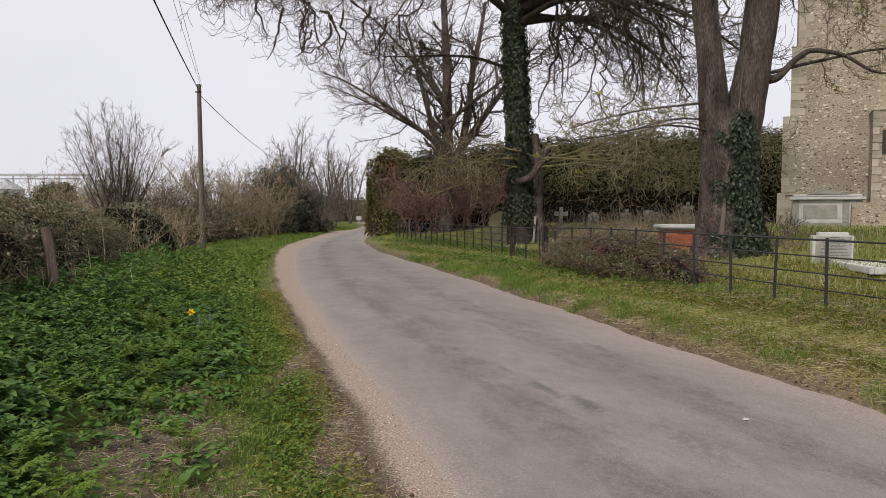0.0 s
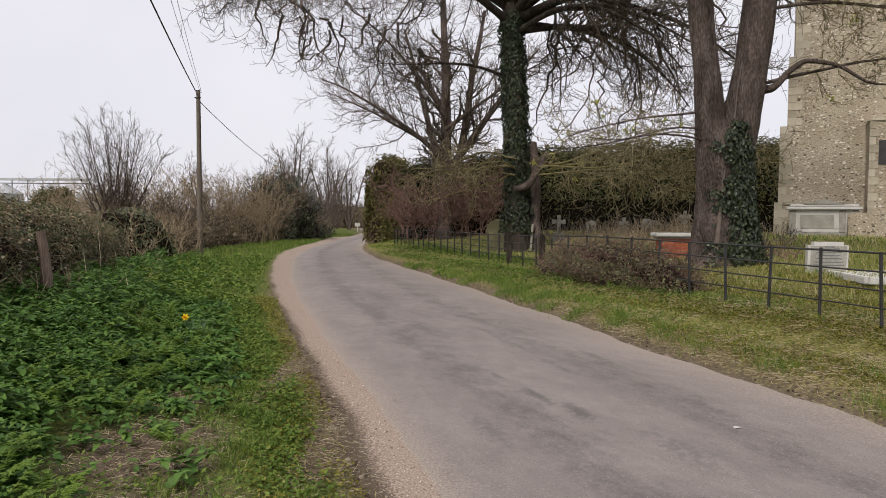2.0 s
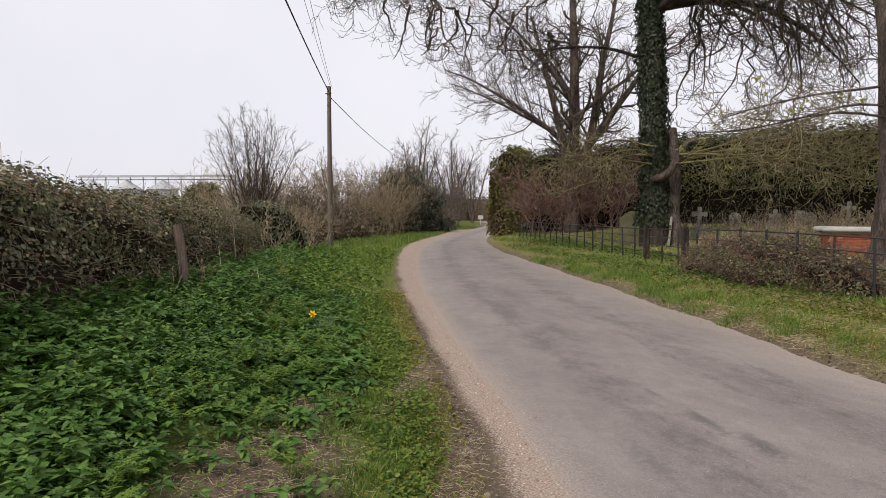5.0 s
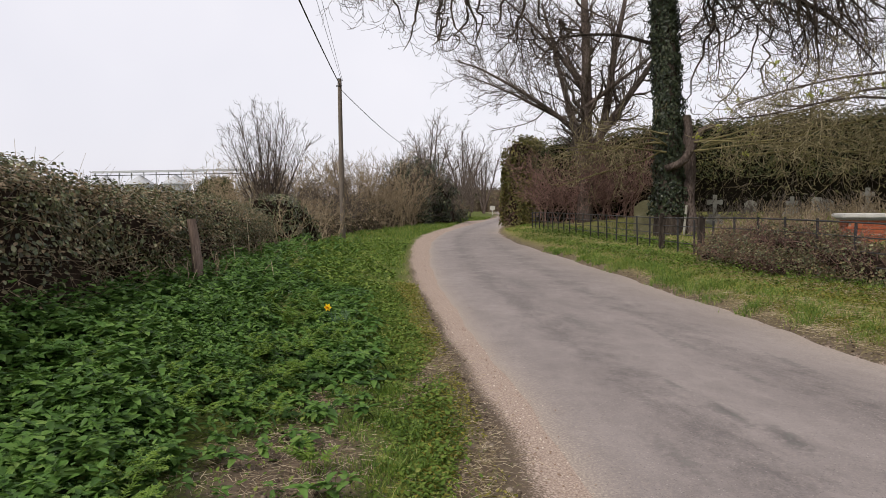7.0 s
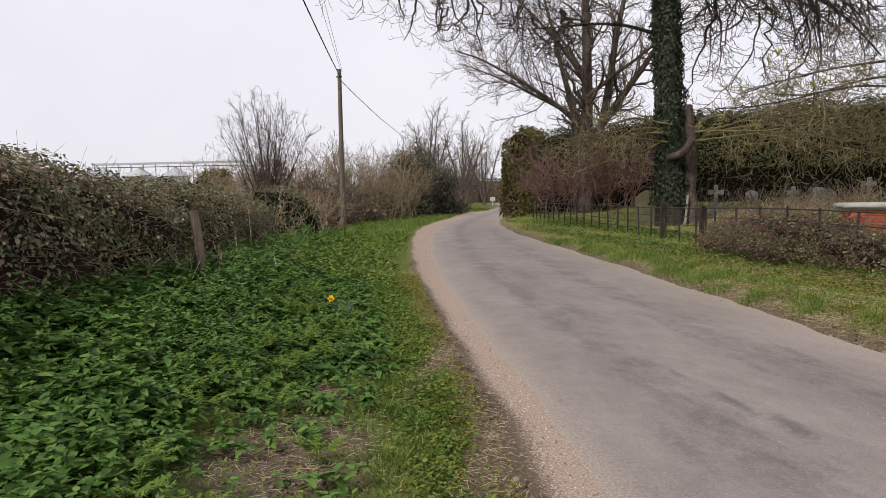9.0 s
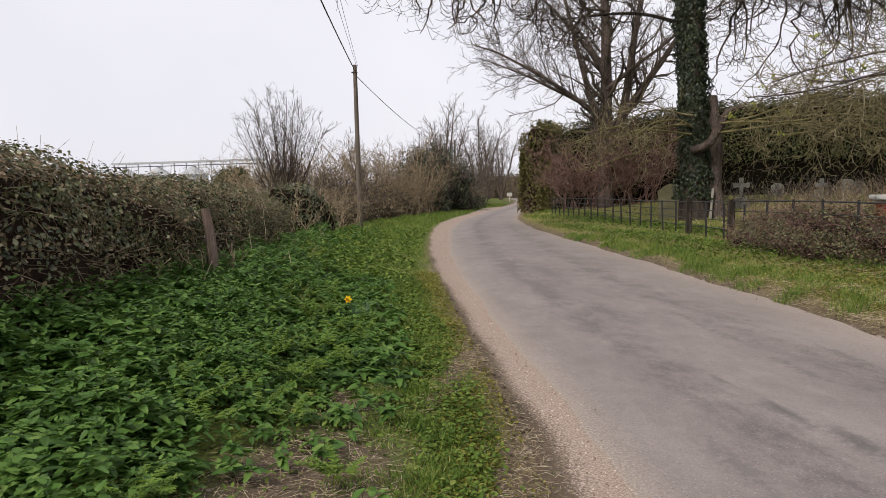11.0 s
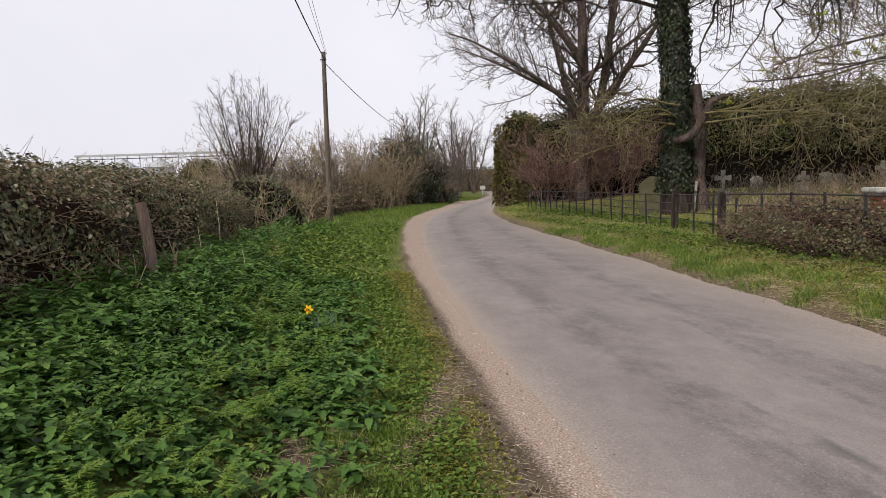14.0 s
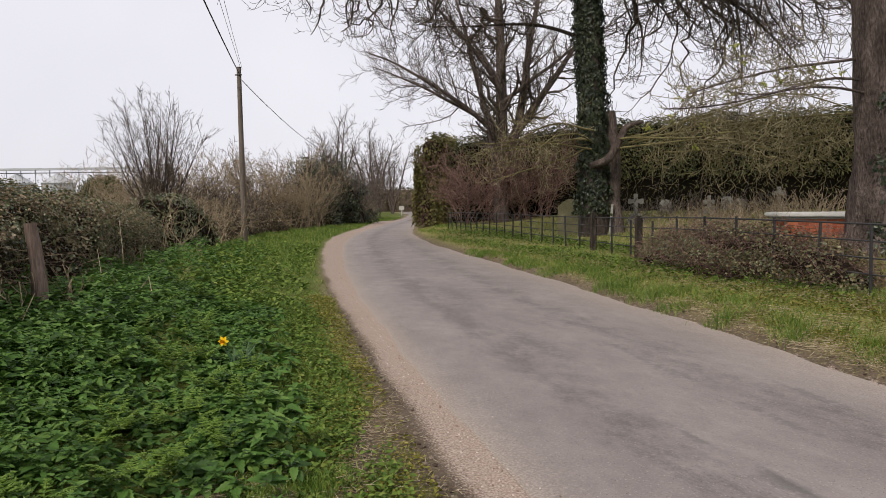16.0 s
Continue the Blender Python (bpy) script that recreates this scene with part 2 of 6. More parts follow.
# Blacker copy of the hedge core, with deep shade put into its colour.
M_CORE_SHADE = mat("yew_inside_shade", [(0.3, (0.004, 0.004, 0.003)), (0.6, (0.012, 0.010, 0.007)), (0.8, (0.028, 0.022, 0.015))], scale=3, fine=25, bump=0.8, rough=1, spec=0.0)
M_SCRUB = mat("scrub_inside", [(0.3, (0.05, 0.038, 0.028)), (0.5, (0.10, 0.078, 0.056)), (0.75, (0.17, 0.135, 0.095))], scale=2, fine=14, bump=1.0, rough=1, spec=0.0, stretch=(1, 1, 0.4), dist=0.1)
M_BARK = mat("grey_brown_bark", [(0.3, (0.03, 0.023, 0.02)), (0.5, (0.098, 0.076, 0.066)), (0.7, (0.22, 0.178, 0.158))], scale=1.8, fine=13, bump=1.0, rough=0.95, spec=0.1, stretch=(2.0, 2.0, 0.55), dist=0.08, mix=0.5)
M_TWIG = mat("bare_twig", [(0.2, (0.045, 0.035, 0.029)), (0.5, (0.095, 0.075, 0.06)), (0.8, (0.17, 0.135, 0.108))], scale=0.6, fine=3, island=0.5, bump=0, rough=0.9, spec=0.1)
M_TWIG_GREY = mat("pale_grey_twig", [(0.2, (0.06, 0.048, 0.04)), (0.5, (0.125, 0.102, 0.085)), (0.8, (0.21, 0.175, 0.15))], scale=0.6, fine=3, island=0.5, bump=0, rough=0.9, spec=0.1)
M_TWIG_MOSS = mat("mossy_twig", [(0.2, (0.08, 0.066, 0.036)), (0.5, (0.175, 0.147, 0.08)), (0.8, (0.33, 0.285, 0.175))], scale=0.6, fine=3, island=0.5, bump=0, rough=0.9, spec=0.1)
M_MOSSY_BARK = mat("mossy_bough_bark", [(0.25, (0.07, 0.06, 0.03)), (0.5, (0.15, 0.13, 0.06)), (0.75, (0.27, 0.235, 0.12))], scale=3, fine=22, bump=0.6, rough=0.95, spec=0.1)
M_TWIG_RED = mat("reddish_twig", [(0.2, (0.09, 0.05, 0.045)), (0.5, (0.19, 0.115, 0.10)), (0.8, (0.31, 0.21, 0.17))], scale=0.6, fine=3, island=0.5, bump=0, rough=0.9, spec=0.1)
M_TWIG_TAN = mat("tan_twig", [(0.2, (0.13, 0.10, 0.068)), (0.5, (0.27, 0.21, 0.14)), (0.8, (0.43, 0.345, 0.24))], scale=0.6, fine=3, island=0.5, bump=0, rough=0.9, spec=0.1)
M_WOOD = mat("weathered_post_wood", [(0.3, (0.07, 0.05, 0.04)), (0.5, (0.155, 0.112, 0.09)), (0.75, (0.28, 0.215, 0.175))], scale=2, fine=12, bump=0.6, rough=0.9, stretch=(6, 6, 0.7))
M_POLE = mat("creosoted_pole_wood", [(0.3, (0.075, 0.06, 0.05)), (0.5, (0.14, 0.115, 0.095)), (0.75, (0.22, 0.185, 0.155))], scale=1.5, fine=10, bump=0.4, rough=0.9, stretch=(6, 6, 0.5))
M_IRON = mat("old_black_iron", [(0.3, (0.018, 0.018, 0.02)), (0.6, (0.04, 0.038, 0.038)), (0.8, (0.085, 0.06, 0.045))], scale=5, fine=45, bump=0.2, rough=0.6, spec=0.4)
M_WIRE = mat("cable_sheath", [(0.3, (0.02, 0.02, 0.022)), (0.7, (0.05, 0.05, 0.055))], bump=0, rough=0.6)
M_STONE = mat("grey_headstone", [(0.25, (0.17, 0.165, 0.14)), (0.5, (0.30, 0.29, 0.255)), (0.75, (0.45, 0.44, 0.40))], scale=3, fine=30, bump=0.35, rough=0.9, spec=0.15)
M_STONE_MOSS = mat("lichen_headstone", [(0.25, (0.10, 0.10, 0.055)), (0.5, (0.20, 0.185, 0.105)), (0.75, (0.32, 0.30, 0.2))], scale=3, fine=30, bump=0.35, rough=0.95, spec=0.1)
M_STONE_WHITE = mat("pale_headstone", [(0.25, (0.36, 0.35, 0.33)), (0.5, (0.50, 0.49, 0.465)), (0.75, (0.64, 0.63, 0.6))], scale=4, fine=60, bump=0.2, rough=0.8, spec=0.2)
M_FLINT = mat("flint_rubble_wall", [(0.34, (0.26, 0.215, 0.16)), (0.47, (0.37, 0.315, 0.24)), (0.58, (0.44, 0.385, 0.30)), (0.72, (0.58, 0.525, 0.435))], scale=0.7, fine=16, bump=1.0, rough=0.95, spec=0.1, mix=0.5, dist=0.06)


def flints(m, scale, share):
    """Single dark and pale flints set in the mortar."""
    n, l = m.node_tree.nodes, m.node_tree.links
    b = n["Principled BSDF"]
    first = b.inputs["Base Color"].links[0].from_socket
    co, vo = n.new("ShaderNodeTexCoord"), n.new("ShaderNodeTexVoronoi")
    mp = n.new("ShaderNodeMapping")
    mp.inputs["Scale"].default_value = (0.8, 0.8, 1.25)
    vo.inputs["Scale"].default_value = scale
    l.new(co.outputs["Object"], mp.inputs[0])
    l.new(mp.outputs[0], vo.inputs["Vector"])
    sep = n.new("ShaderNodeSeparateColor")
    l.new(vo.outputs["Color"], sep.inputs[0])
    ramp = n.new("ShaderNodeValToRGB")
    el = ramp.color_ramp.elements
    el.new(0.6)
    for e, (q, c) in zip(el, ((0.2, (0.14, 0.12, 0.095)), (0.5, (0.25, 0.21, 0.16)), (0.8, (0.66, 0.62, 0.54)))):
        e.position, e.color = q, (*c, 1)
    l.new(sep.outputs[1], ramp.inputs[0])
    near_ = n.new("ShaderNodeMath")
    near_.operation = "LESS_THAN"
    near_.inputs[1].default_value = 0.42
    l.new(vo.outputs["Distance"], near_.inputs[0])
    pick = n.new("ShaderNodeMath")
    pick.operation = "LESS_THAN"
    pick.inputs[1].default_value = share
    l.new(sep.outputs[0], pick.inputs[0])
    both = n.new("ShaderNodeMath")
    both.operation = "MULTIPLY"
    l.new(near_.outputs[0], both.inputs[0])
    l.new(pick.outputs[0], both.inputs[1])
    mx = n.new("ShaderNodeMixRGB")
    l.new(both.outputs[0], mx.inputs[0])
    l.new(first, mx.inputs[1])
    l.new(ramp.outputs[0], mx.inputs[2])
    l.new(mx.outputs[0], b.inputs["Base Color"])


flints(M_FLINT, 9.0, 0.22)
flints(M_FLINT, 17.0, 0.3)
M_ASHLAR = mat("dressed_limestone", [(0.25, (0.26, 0.23, 0.175)), (0.5, (0.38, 0.34, 0.265)), (0.75, (0.50, 0.455, 0.37))], scale=1.6, fine=16, bump=0.4, rough=0.9, obj_random=True)
M_BRICK = mat("red_brick", [(0.2, (0.22, 0.055, 0.03)), (0.5, (0.38, 0.105, 0.05)), (0.8, (0.50, 0.19, 0.10))], scale=3, fine=40, bump=0.4, rough=0.9, obj_random=True)
M_MORTAR = mat("lime_mortar", [(0.3, (0.25, 0.21, 0.17)), (0.7, (0.42, 0.37, 0.3))], scale=5, fine=50, bump=0.4, rough=0.95)
M_PETAL = mat("daffodil_petal", [(0.3, (0.75, 0.50, 0.01)), (0.7, (0.85, 0.64, 0.03))], bump=0, rough=0.5)
M_CUP = mat("daffodil_cup", [(0.3, (0.80, 0.36, 0.005)), (0.7, (0.85, 0.45, 0.01))], bump=0, rough=0.5)
M_DAFF_LEAF = leafy("daffodil_leaf", [(0.2, (0.06, 0.12, 0.06)), (0.8, (0.13, 0.20, 0.11))])
M_BUD = leafy("spring_leaf", [(0.2, (0.17, 0.20, 0.03)), (0.5, (0.30, 0.32, 0.05)), (0.8, (0.42, 0.42, 0.10))])
M_STEEL = mat("galvanised_steel", [(0.3, (0.34, 0.35, 0.37)), (0.7, (0.5, 0.51, 0.53))], scale=0.2, fine=2, bump=0, rough=0.6, metal=0.2)
M_LETTER = mat("faded_lettering", [(0.3, (0.10, 0.10, 0.10)), (0.7, (0.2, 0.2, 0.2))], bump=0)


# ---------------------------------------------------------------- mesh tools
def mesh_from(name, verts, faces, material, smooth=False):
    me = bpy.data.meshes.new(name)
    verts = np.asarray(verts, dtype=np.float32).reshape(-1, 3)
    faces = np.asarray(faces, dtype=np.int32)
    nf, k = faces.shape
    me.vertices.add(len(verts))
    me.vertices.foreach_set("co", verts.ravel())
    me.loops.add(nf * k)
    me.loops.foreach_set("vertex_index", faces.ravel())
    me.polygons.add(nf)
    me.polygons.foreach_set("loop_start", np.arange(0, nf * k, k, dtype=np.int32))
    me.polygons.foreach_set("loop_total", np.full(nf, k, dtype=np.int32))
    if smooth:
        me.polygons.foreach_set("use_smooth", np.ones(nf, dtype=bool))
    me.update(calc_edges=True)
    me.validate()
    if material:
        me.materials.append(material)
    return me


MASSES = {"crown", "low_crown", "ivy", "ivy_foliage", "bramble_foliage", "dry_foliage", "foliage", "dead_wood", "stem_mass", "twig_mass", "chippings"}


def mesh_part(name, me, parent=None, label=""):
    ob = new(name, me)
    if name in MASSES:
        ob["kind"] = "stuff"
    if parent is not None:
        ob.parent = parent
    if label:
        ob["label"] = label
    return ob


def part(name, bm, material, parent=None, label=""):
    me = bpy.data.meshes.new(name)
    bm.to_mesh(me)
    bm.free()
    me.materials.append(material)
    return mesh_part(name, me, parent, label)


def thing(name, label, category, at=(0, 0, 0), rz=0.0, group="", kind=""):
    ob = new(name)
    ob.matrix_world = pose(*at, 0, 0, rz)
    return tagged(ob, label, category, group, kind)


def box_bm(sx, sy, sz, at=(0, 0, 0), bevel=0.0, turn=0.0):
    bm = bmesh.new()
    bmesh.ops.create_cube(bm, size=1)
    bmesh.ops.scale(bm, vec=(sx, sy, sz), verts=bm.verts)
    if bevel:
        bmesh.ops.bevel(bm, geom=bm.edges[:], offset=bevel, segments=2, affect="EDGES")
    if turn:
        bmesh.ops.rotate(bm, verts=bm.verts, cent=(0, 0, 0), matrix=Matrix.Rotation(radians(turn), 3, "Z"))
    bmesh.ops.translate(bm, vec=(at[0], at[1], at[2] + sz / 2), verts=bm.verts)
    return bm


def segs_mesh(name, segs, material, sides=3):
    """One mesh of thin tapering prisms. segs: rows of x0 y0 z0 x1 y1 z1 r0 r1."""
    s = np.asarray(segs, dtype=np.float64)
    a, b, r0, r1 = s[:, 0:3], s[:, 3:6], s[:, 6], s[:, 7]
    d = b - a
    d /= np.maximum(np.linalg.norm(d, axis=1, keepdims=True), 1e-9)
    ref = np.where(np.abs(d[:, 2:3]) > 0.9, [[1.0, 0, 0]], [[0, 0, 1.0]])
    u = np.cross(d, ref)
    u /= np.maximum(np.linalg.norm(u, axis=1, keepdims=True), 1e-9)
    v = np.cross(d, u)
    n = len(s)
    verts = np.zeros((n, 2 * sides, 3))
    for k in range(sides):
        c, w = math.cos(2 * math.pi * k / sides), math.sin(2 * math.pi * k / sides)
        ring = u * c + v * w
        verts[:, k] = a + ring * r0[:, None]
        verts[:, sides + k] = b + ring * r1[:, None]
    base = (np.arange(n) * 2 * sides)[:, None]
    faces = np.concatenate([base + np.array([[k, (k + 1) % sides, sides + (k + 1) % sides, sides + k]]) for k in range(sides)], axis=0)
    return mesh_from(name, verts, faces, material)


def tube_mesh(name, pts, radii, material, sides=14, rough=0.0, seed=0, rings=6):
    """A smooth tube through the points, with an uneven skin."""
    p = np.asarray(pts, dtype=float)
    t = np.linspace(0, len(p) - 1, (len(p) - 1) * rings + 1)
    idx = np.arange(len(p))
    c = np.stack([np.interp(t, idx, p[:, k]) for k in range(3)], axis=1)
    for _ in range(3):
        c[1:-1] = (c[:-2] + 2 * c[1:-1] + c[2:]) / 4
    r = np.interp(t, idx, radii)
    verts, faces = [], []
    for i in range(len(c)):
        d = Vector(c[min(i + 1, len(c) - 1)] - c[max(i - 1, 0)]).normalized()
        u = d.orthogonal().normalized() if abs(d.y) > 0.99 else d.cross(Vector((0, 1, 0))).normalized()
        v = d.cross(u)
        for k in range(sides):
            an = 2 * math.pi * k / sides
            q = u * math.cos(an) + v * math.sin(an)
            w = 1 + rough * (noise.noise(Vector((q.x * 1.6 + seed, q.y * 1.6, i * 0.22))) + 0.5 * noise.noise(Vector((q.x * 4 + seed, q.y * 4, i * 0.5))))
            verts.append(Vector(c[i]) + q * (r[i] * w))
    for i in range(len(c) - 1):
        for k in range(sides):
            a0, a1 = i * sides + k, i * sides + (k + 1) % sides
            faces.append((a0, a1, a1 + sides, a0 + sides))
    return mesh_from(name, [tuple(v) for v in verts], faces, material, True)


def leaves_mesh(name, at, axis, normal, size, material, width=0.55, fold=0.15):
    """One mesh of folded pointed leaves."""
    at, axis, normal = (np.asarray(q, dtype=float) for q in (at, axis, normal))
    axis = axis / np.maximum(np.linalg.norm(axis, axis=1, keepdims=True), 1e-9)
    side = np.cross(axis, normal)
    side /= np.maximum(np.linalg.norm(side, axis=1, keepdims=True), 1e-9)
    up = np.cross(side, axis)
    s = np.asarray(size)[:, None]
    n = len(at)
    v = np.zeros((n, 6, 3))
    v[:, 0] = at
    v[:, 1] = at + axis * s * 0.35 + side * s * width * 0.5 + up * s * fold
    v[:, 2] = at + axis * s * 0.75 + side * s * width * 0.34 + up * s * fold * 0.5
    v[:, 3] = at + axis * s - up * s * 0.08
    v[:, 4] = at + axis * s * 0.75 - side * s * width * 0.34 + up * s * fold * 0.5
    v[:, 5] = at + axis * s * 0.35 - side * s * width * 0.5 + up * s * fold
    b = (np.arange(n) * 6)[:, None]
    f = np.concatenate([b + np.array([[0, 1, 2, 3]]), b + np.array([[0, 3, 4, 5]])], axis=0)
    return mesh_from(name, v, f, material)


LEAF_EDGE = ((-0.06, 0.22), (0.10, 0.46), (0.20, 0.36), (0.33, 0.47), (0.42, 0.33), (0.56, 0.38), (0.63, 0.24), (0.78, 0.24))


def toothed_leaves_mesh(name, at, axis, normal, size, material, width=0.75, fold=0.12):
    """One mesh of coarse toothed leaves, each a fan round a sunken midrib."""
    at, axis, normal = (np.asarray(q, dtype=float) for q in (at, axis, normal))
    axis = axis / np.maximum(np.linalg.norm(axis, axis=1, keepdims=True), 1e-9)
    side = np.cross(axis, normal)
    side /= np.maximum(np.linalg.norm(side, axis=1, keepdims=True), 1e-9)
    up = np.cross(side, axis)
    s = np.asarray(size)[:, None]
    n, k = len(at), len(LEAF_EDGE)
    v = np.zeros((n, 2 * k + 2, 3))
    v[:, 0] = at + axis * s * 0.3 - up * s * 0.05
    v[:, k + 1] = at + axis * s - up * s * 0.16
    for i, (t, w) in enumerate(LEAF_EDGE):
        mid = at + axis * s * t + up * s * (fold * w * 2 - 0.16 * t * t)
        v[:, 1 + i] = mid + side * s * w * width
        v[:, 2 * k + 1 - i] = mid - side * s * w * width
    b = (np.arange(n) * (2 * k + 2))[:, None]
    ring = [1 + i for i in range(2 * k + 1)]
    f = np.concatenate([b + np.array([[0, ring[i], ring[(i + 1) % len(ring)]]]) for i in range(len(ring))], axis=0)
    return mesh_from(name, v, f, material)


def blades_mesh(name, at, lean, height, width, material):
    """One mesh of bent grass blades. lean: x, y by which a tip leans."""
    at = np.asarray(at, dtype=float)
    n = len(at)
    yaw = np.random.uniform(0, 2 * math.pi, n)
    side = np.stack([np.cos(yaw), np.sin(yaw), np.zeros(n)], axis=1) * np.asarray(width)[:, None] * 0.5
    h = np.asarray(height)[:, None]
    lean3 = np.concatenate([lean, np.zeros((n, 1))], axis=1)
    v = np.zeros((n, 5, 3))
    v[:, 0], v[:, 1] = at - side, at + side
    mid = at + lean3 * 0.35 + np.array([0, 0, 1.0]) * h * 0.6
    v[:, 2], v[:, 3] = mid + side * 0.8, mid - side * 0.8
    v[:, 4] = at + lean3 + np.array([0, 0, 1.0]) * h
    b = (np.arange(n) * 5)[:, None]
    f = np.concatenate([b + np.array([[0, 1, 2]]), b + np.array([[0, 2, 3]]), b + np.array([[3, 2, 4]])], axis=0)
    return mesh_from(name, v, f, material)


# ---------------------------------------------------------------- the lie of the land
ROAD_Y = np.array([-60, -20, 0, 4, 6, 8, 10, 12.4, 17, 22, 28, 37, 46, 55, 72, 95, 130, 180.0])
ROAD_LEFT = np.array([19, 7, 1.12, -0.05, -0.63, -1.27, -1.9, -2.6, -3.85, -4.95, -6.2, -7.4, -7.85, -8.1, -8.6, -10.3, -16, -30.0])
ROAD_RIGHT = np.array([22.9, 10.9, 5.05, 3.85, 3.25, 2.75, 2.25, 1.65, 0.45, -0.95, -2.65, -4.35, -5.1, -5.6, -6.7, -7.9, -13, -27.0])


def smooth_curve(values):
    y = np.arange(-60, 180.01, 0.5)
    x = np.interp(y, ROAD_Y, values)
    for _ in range(40):
        x[1:-1] = (x[:-2] + 2 * x[1:-1] + x[2:]) / 4
    return y, x


EDGE_Y, EDGE_L = smooth_curve(ROAD_LEFT)
EDGE_R = smooth_curve(ROAD_RIGHT)[1]


def left_of_road(x, y):
    return np.interp(y, EDGE_Y, EDGE_L) - x


def right_of_road(x, y):
    return x - np.interp(y, EDGE_Y, EDGE_R)


def wave(x, y):
    return 0.025 * np.sin(1.7 * x + 0.6 * y) * np.sin(1.1 * y - 0.4 * x) + 0.012 * np.sin(4.3 * x + 1.0) * np.sin(3.7 * y)


def land(x, y):
    """The ground's height, for arrays: the road's bed, the bank on its left, the verge and churchyard on its right."""
    x, y = np.asarray(x, dtype=float), np.asarray(y, dtype=float)
    dl, dr = left_of_road(x, y) - 0.25, right_of_road(x, y)
    slope = np.interp(y, [-20, 9, 14, 20, 30, 60], [0.125, 0.125, 0.085, 0.045, -0.02, 0.01])
    zl = slope * np.clip(dl, 0, 4.2) + np.clip(dl, 0, 0.3) * 0.08
    zl = zl + 0.08 * np.clip(dl - 1.7, 0, 1.5) * np.interp(y, [2, 5, 13, 18], [0.3, 1, 1, 0])
    zl = zl - 0.05 * np.clip(dl - 5.5, 0, 5) * (y < 30)
    fence_d = np.interp(y, [0, 9, 17, 34], [2.5, 2.4, 1.85, 1.6])
    zr = 0.36 * np.clip(dr / fence_d, 0, 1) ** 0.8 + 0.09 * np.clip(dr - fence_d, 0, 8.5)
    zr = zr + 0.3 * np.exp(-((x - 5.8) ** 2 + (y - 13.2) ** 2) / 2.0)
    zr = zr * np.interp(y, [-20, 45, 60, 90], [1, 1, 0.4, 0.1])
    inside = (dl <= -0.6) & (dr <= 0)
    z = np.where(dl > -0.6, np.where(dl > 0, zl, 0.0) + 0.002, np.where(dr > 0, zr, 0.0))
    off = np.maximum(dl, dr)
    drop = np.where(dr > 0, 0.05 * np.clip(1 - dr / 0.12, 0, 1), 0.007 * np.clip(1 - (dl + 0.3) / 0.12, 0, 1))
    return np.where(inside, -0.05, z + wave(x, y) * np.clip(off * 2, 0, 1) - drop)


def land1(x, y):
    return float(land(np.array([x]), np.array([y]))[0])


def graded(lo, hi, fine_lo, fine_hi, step):
    mid = list(np.arange(fine_lo, fine_hi + 1e-6, step))
    s, q = step, mid[-1]
    while q < hi:
        s *= 1.22
        q += s
        mid.append(q)
    s, q = step, mid[0]
    while q > lo:
        s *= 1.22
        q -= s
        mid.insert(0, q)
    return np.array(mid)


gx, gy = graded(-1500, 1500, -8.0, 7, 0.11), graded(-300, 2000, 1.5, 28, 0.16)
GX, GY = np.meshgrid(gx, gy)
GZ = land(GX, GY)
nx, ny = len(gx), len(gy)
gi = np.arange(nx * ny).reshape(ny, nx)
g_faces = np.stack([gi[:-1, :-1], gi[:-1, 1:], gi[1:, 1:], gi[1:, :-1]], axis=-1).reshape(-1, 4)
g_mesh = mesh_from("ground", np.stack([GX, GY, GZ], axis=-1), g_faces, M_EARTH, True)


def bare(x, y):
    """How bare the trodden earth patches on the verge are."""
    out = np.zeros_like(x)
    for cx, cy, rx, ry in ((-1.75, 3.9, 0.42, 0.7), (-1.35, 3.0, 0.35, 0.5), (-2.0, 5.2, 0.2, 0.45), (-1.5, 6.4, 0.13, 1.1), (-0.8, 4.4, 0.12, 0.9)):
        out = np.maximum(out, np.exp(-(((x - cx) / rx) ** 2 + ((y - cy) / ry) ** 2) ** 1.5))
    return out


def set_field(me, name, values):
    me.attributes.new(name, "FLOAT", "POINT").data.foreach_set("value", np.asarray(values, dtype=np.float32).ravel())


DL, DR = left_of_road(GX, GY), right_of_road(GX, GY)
set_field(g_mesh, "turf", np.where(DR > 0, np.interp(DR, [0.2, 0.7], [0.1, 0.75]) * np.interp(GY, [6, 13], [0.6, 1.0]), np.interp(DL, [0.45, 0.8], [0.15, 0.8])) - 0.8 * bare(GX, GY))
set_field(g_mesh, "dry", np.where(DR > 0, np.interp(DR, [0.0, 0.25, 0.6, 3.0], [0.25, 0.45, 0.62, 0.48]) * np.interp(GY, [5, 14, 18, 30], [1.0, 0.8, 0.85, 1.1]), 0.3 * np.exp(-((DL - 0.6) / 0.25) ** 2)))
set_field(g_mesh, "grit", np.where(DR > 0, 0, np.interp(DL - np.interp(GY, [0, 8, 20, 34, 45, 58, 66], [0, 0.03, 0.28, 0.6, 0.4, 1.2, 0.0]) + 0.05 * np.sin(GY * 2.1) * np.sin(GY * 0.9), [-1, 0.14, 0.28, 0.45], [0.95, 0.85, 0.5, 0.0])))
ground = tagged(new("ground", g_mesh), "earth and turf of the verges and churchyard", "ground", kind="structure")


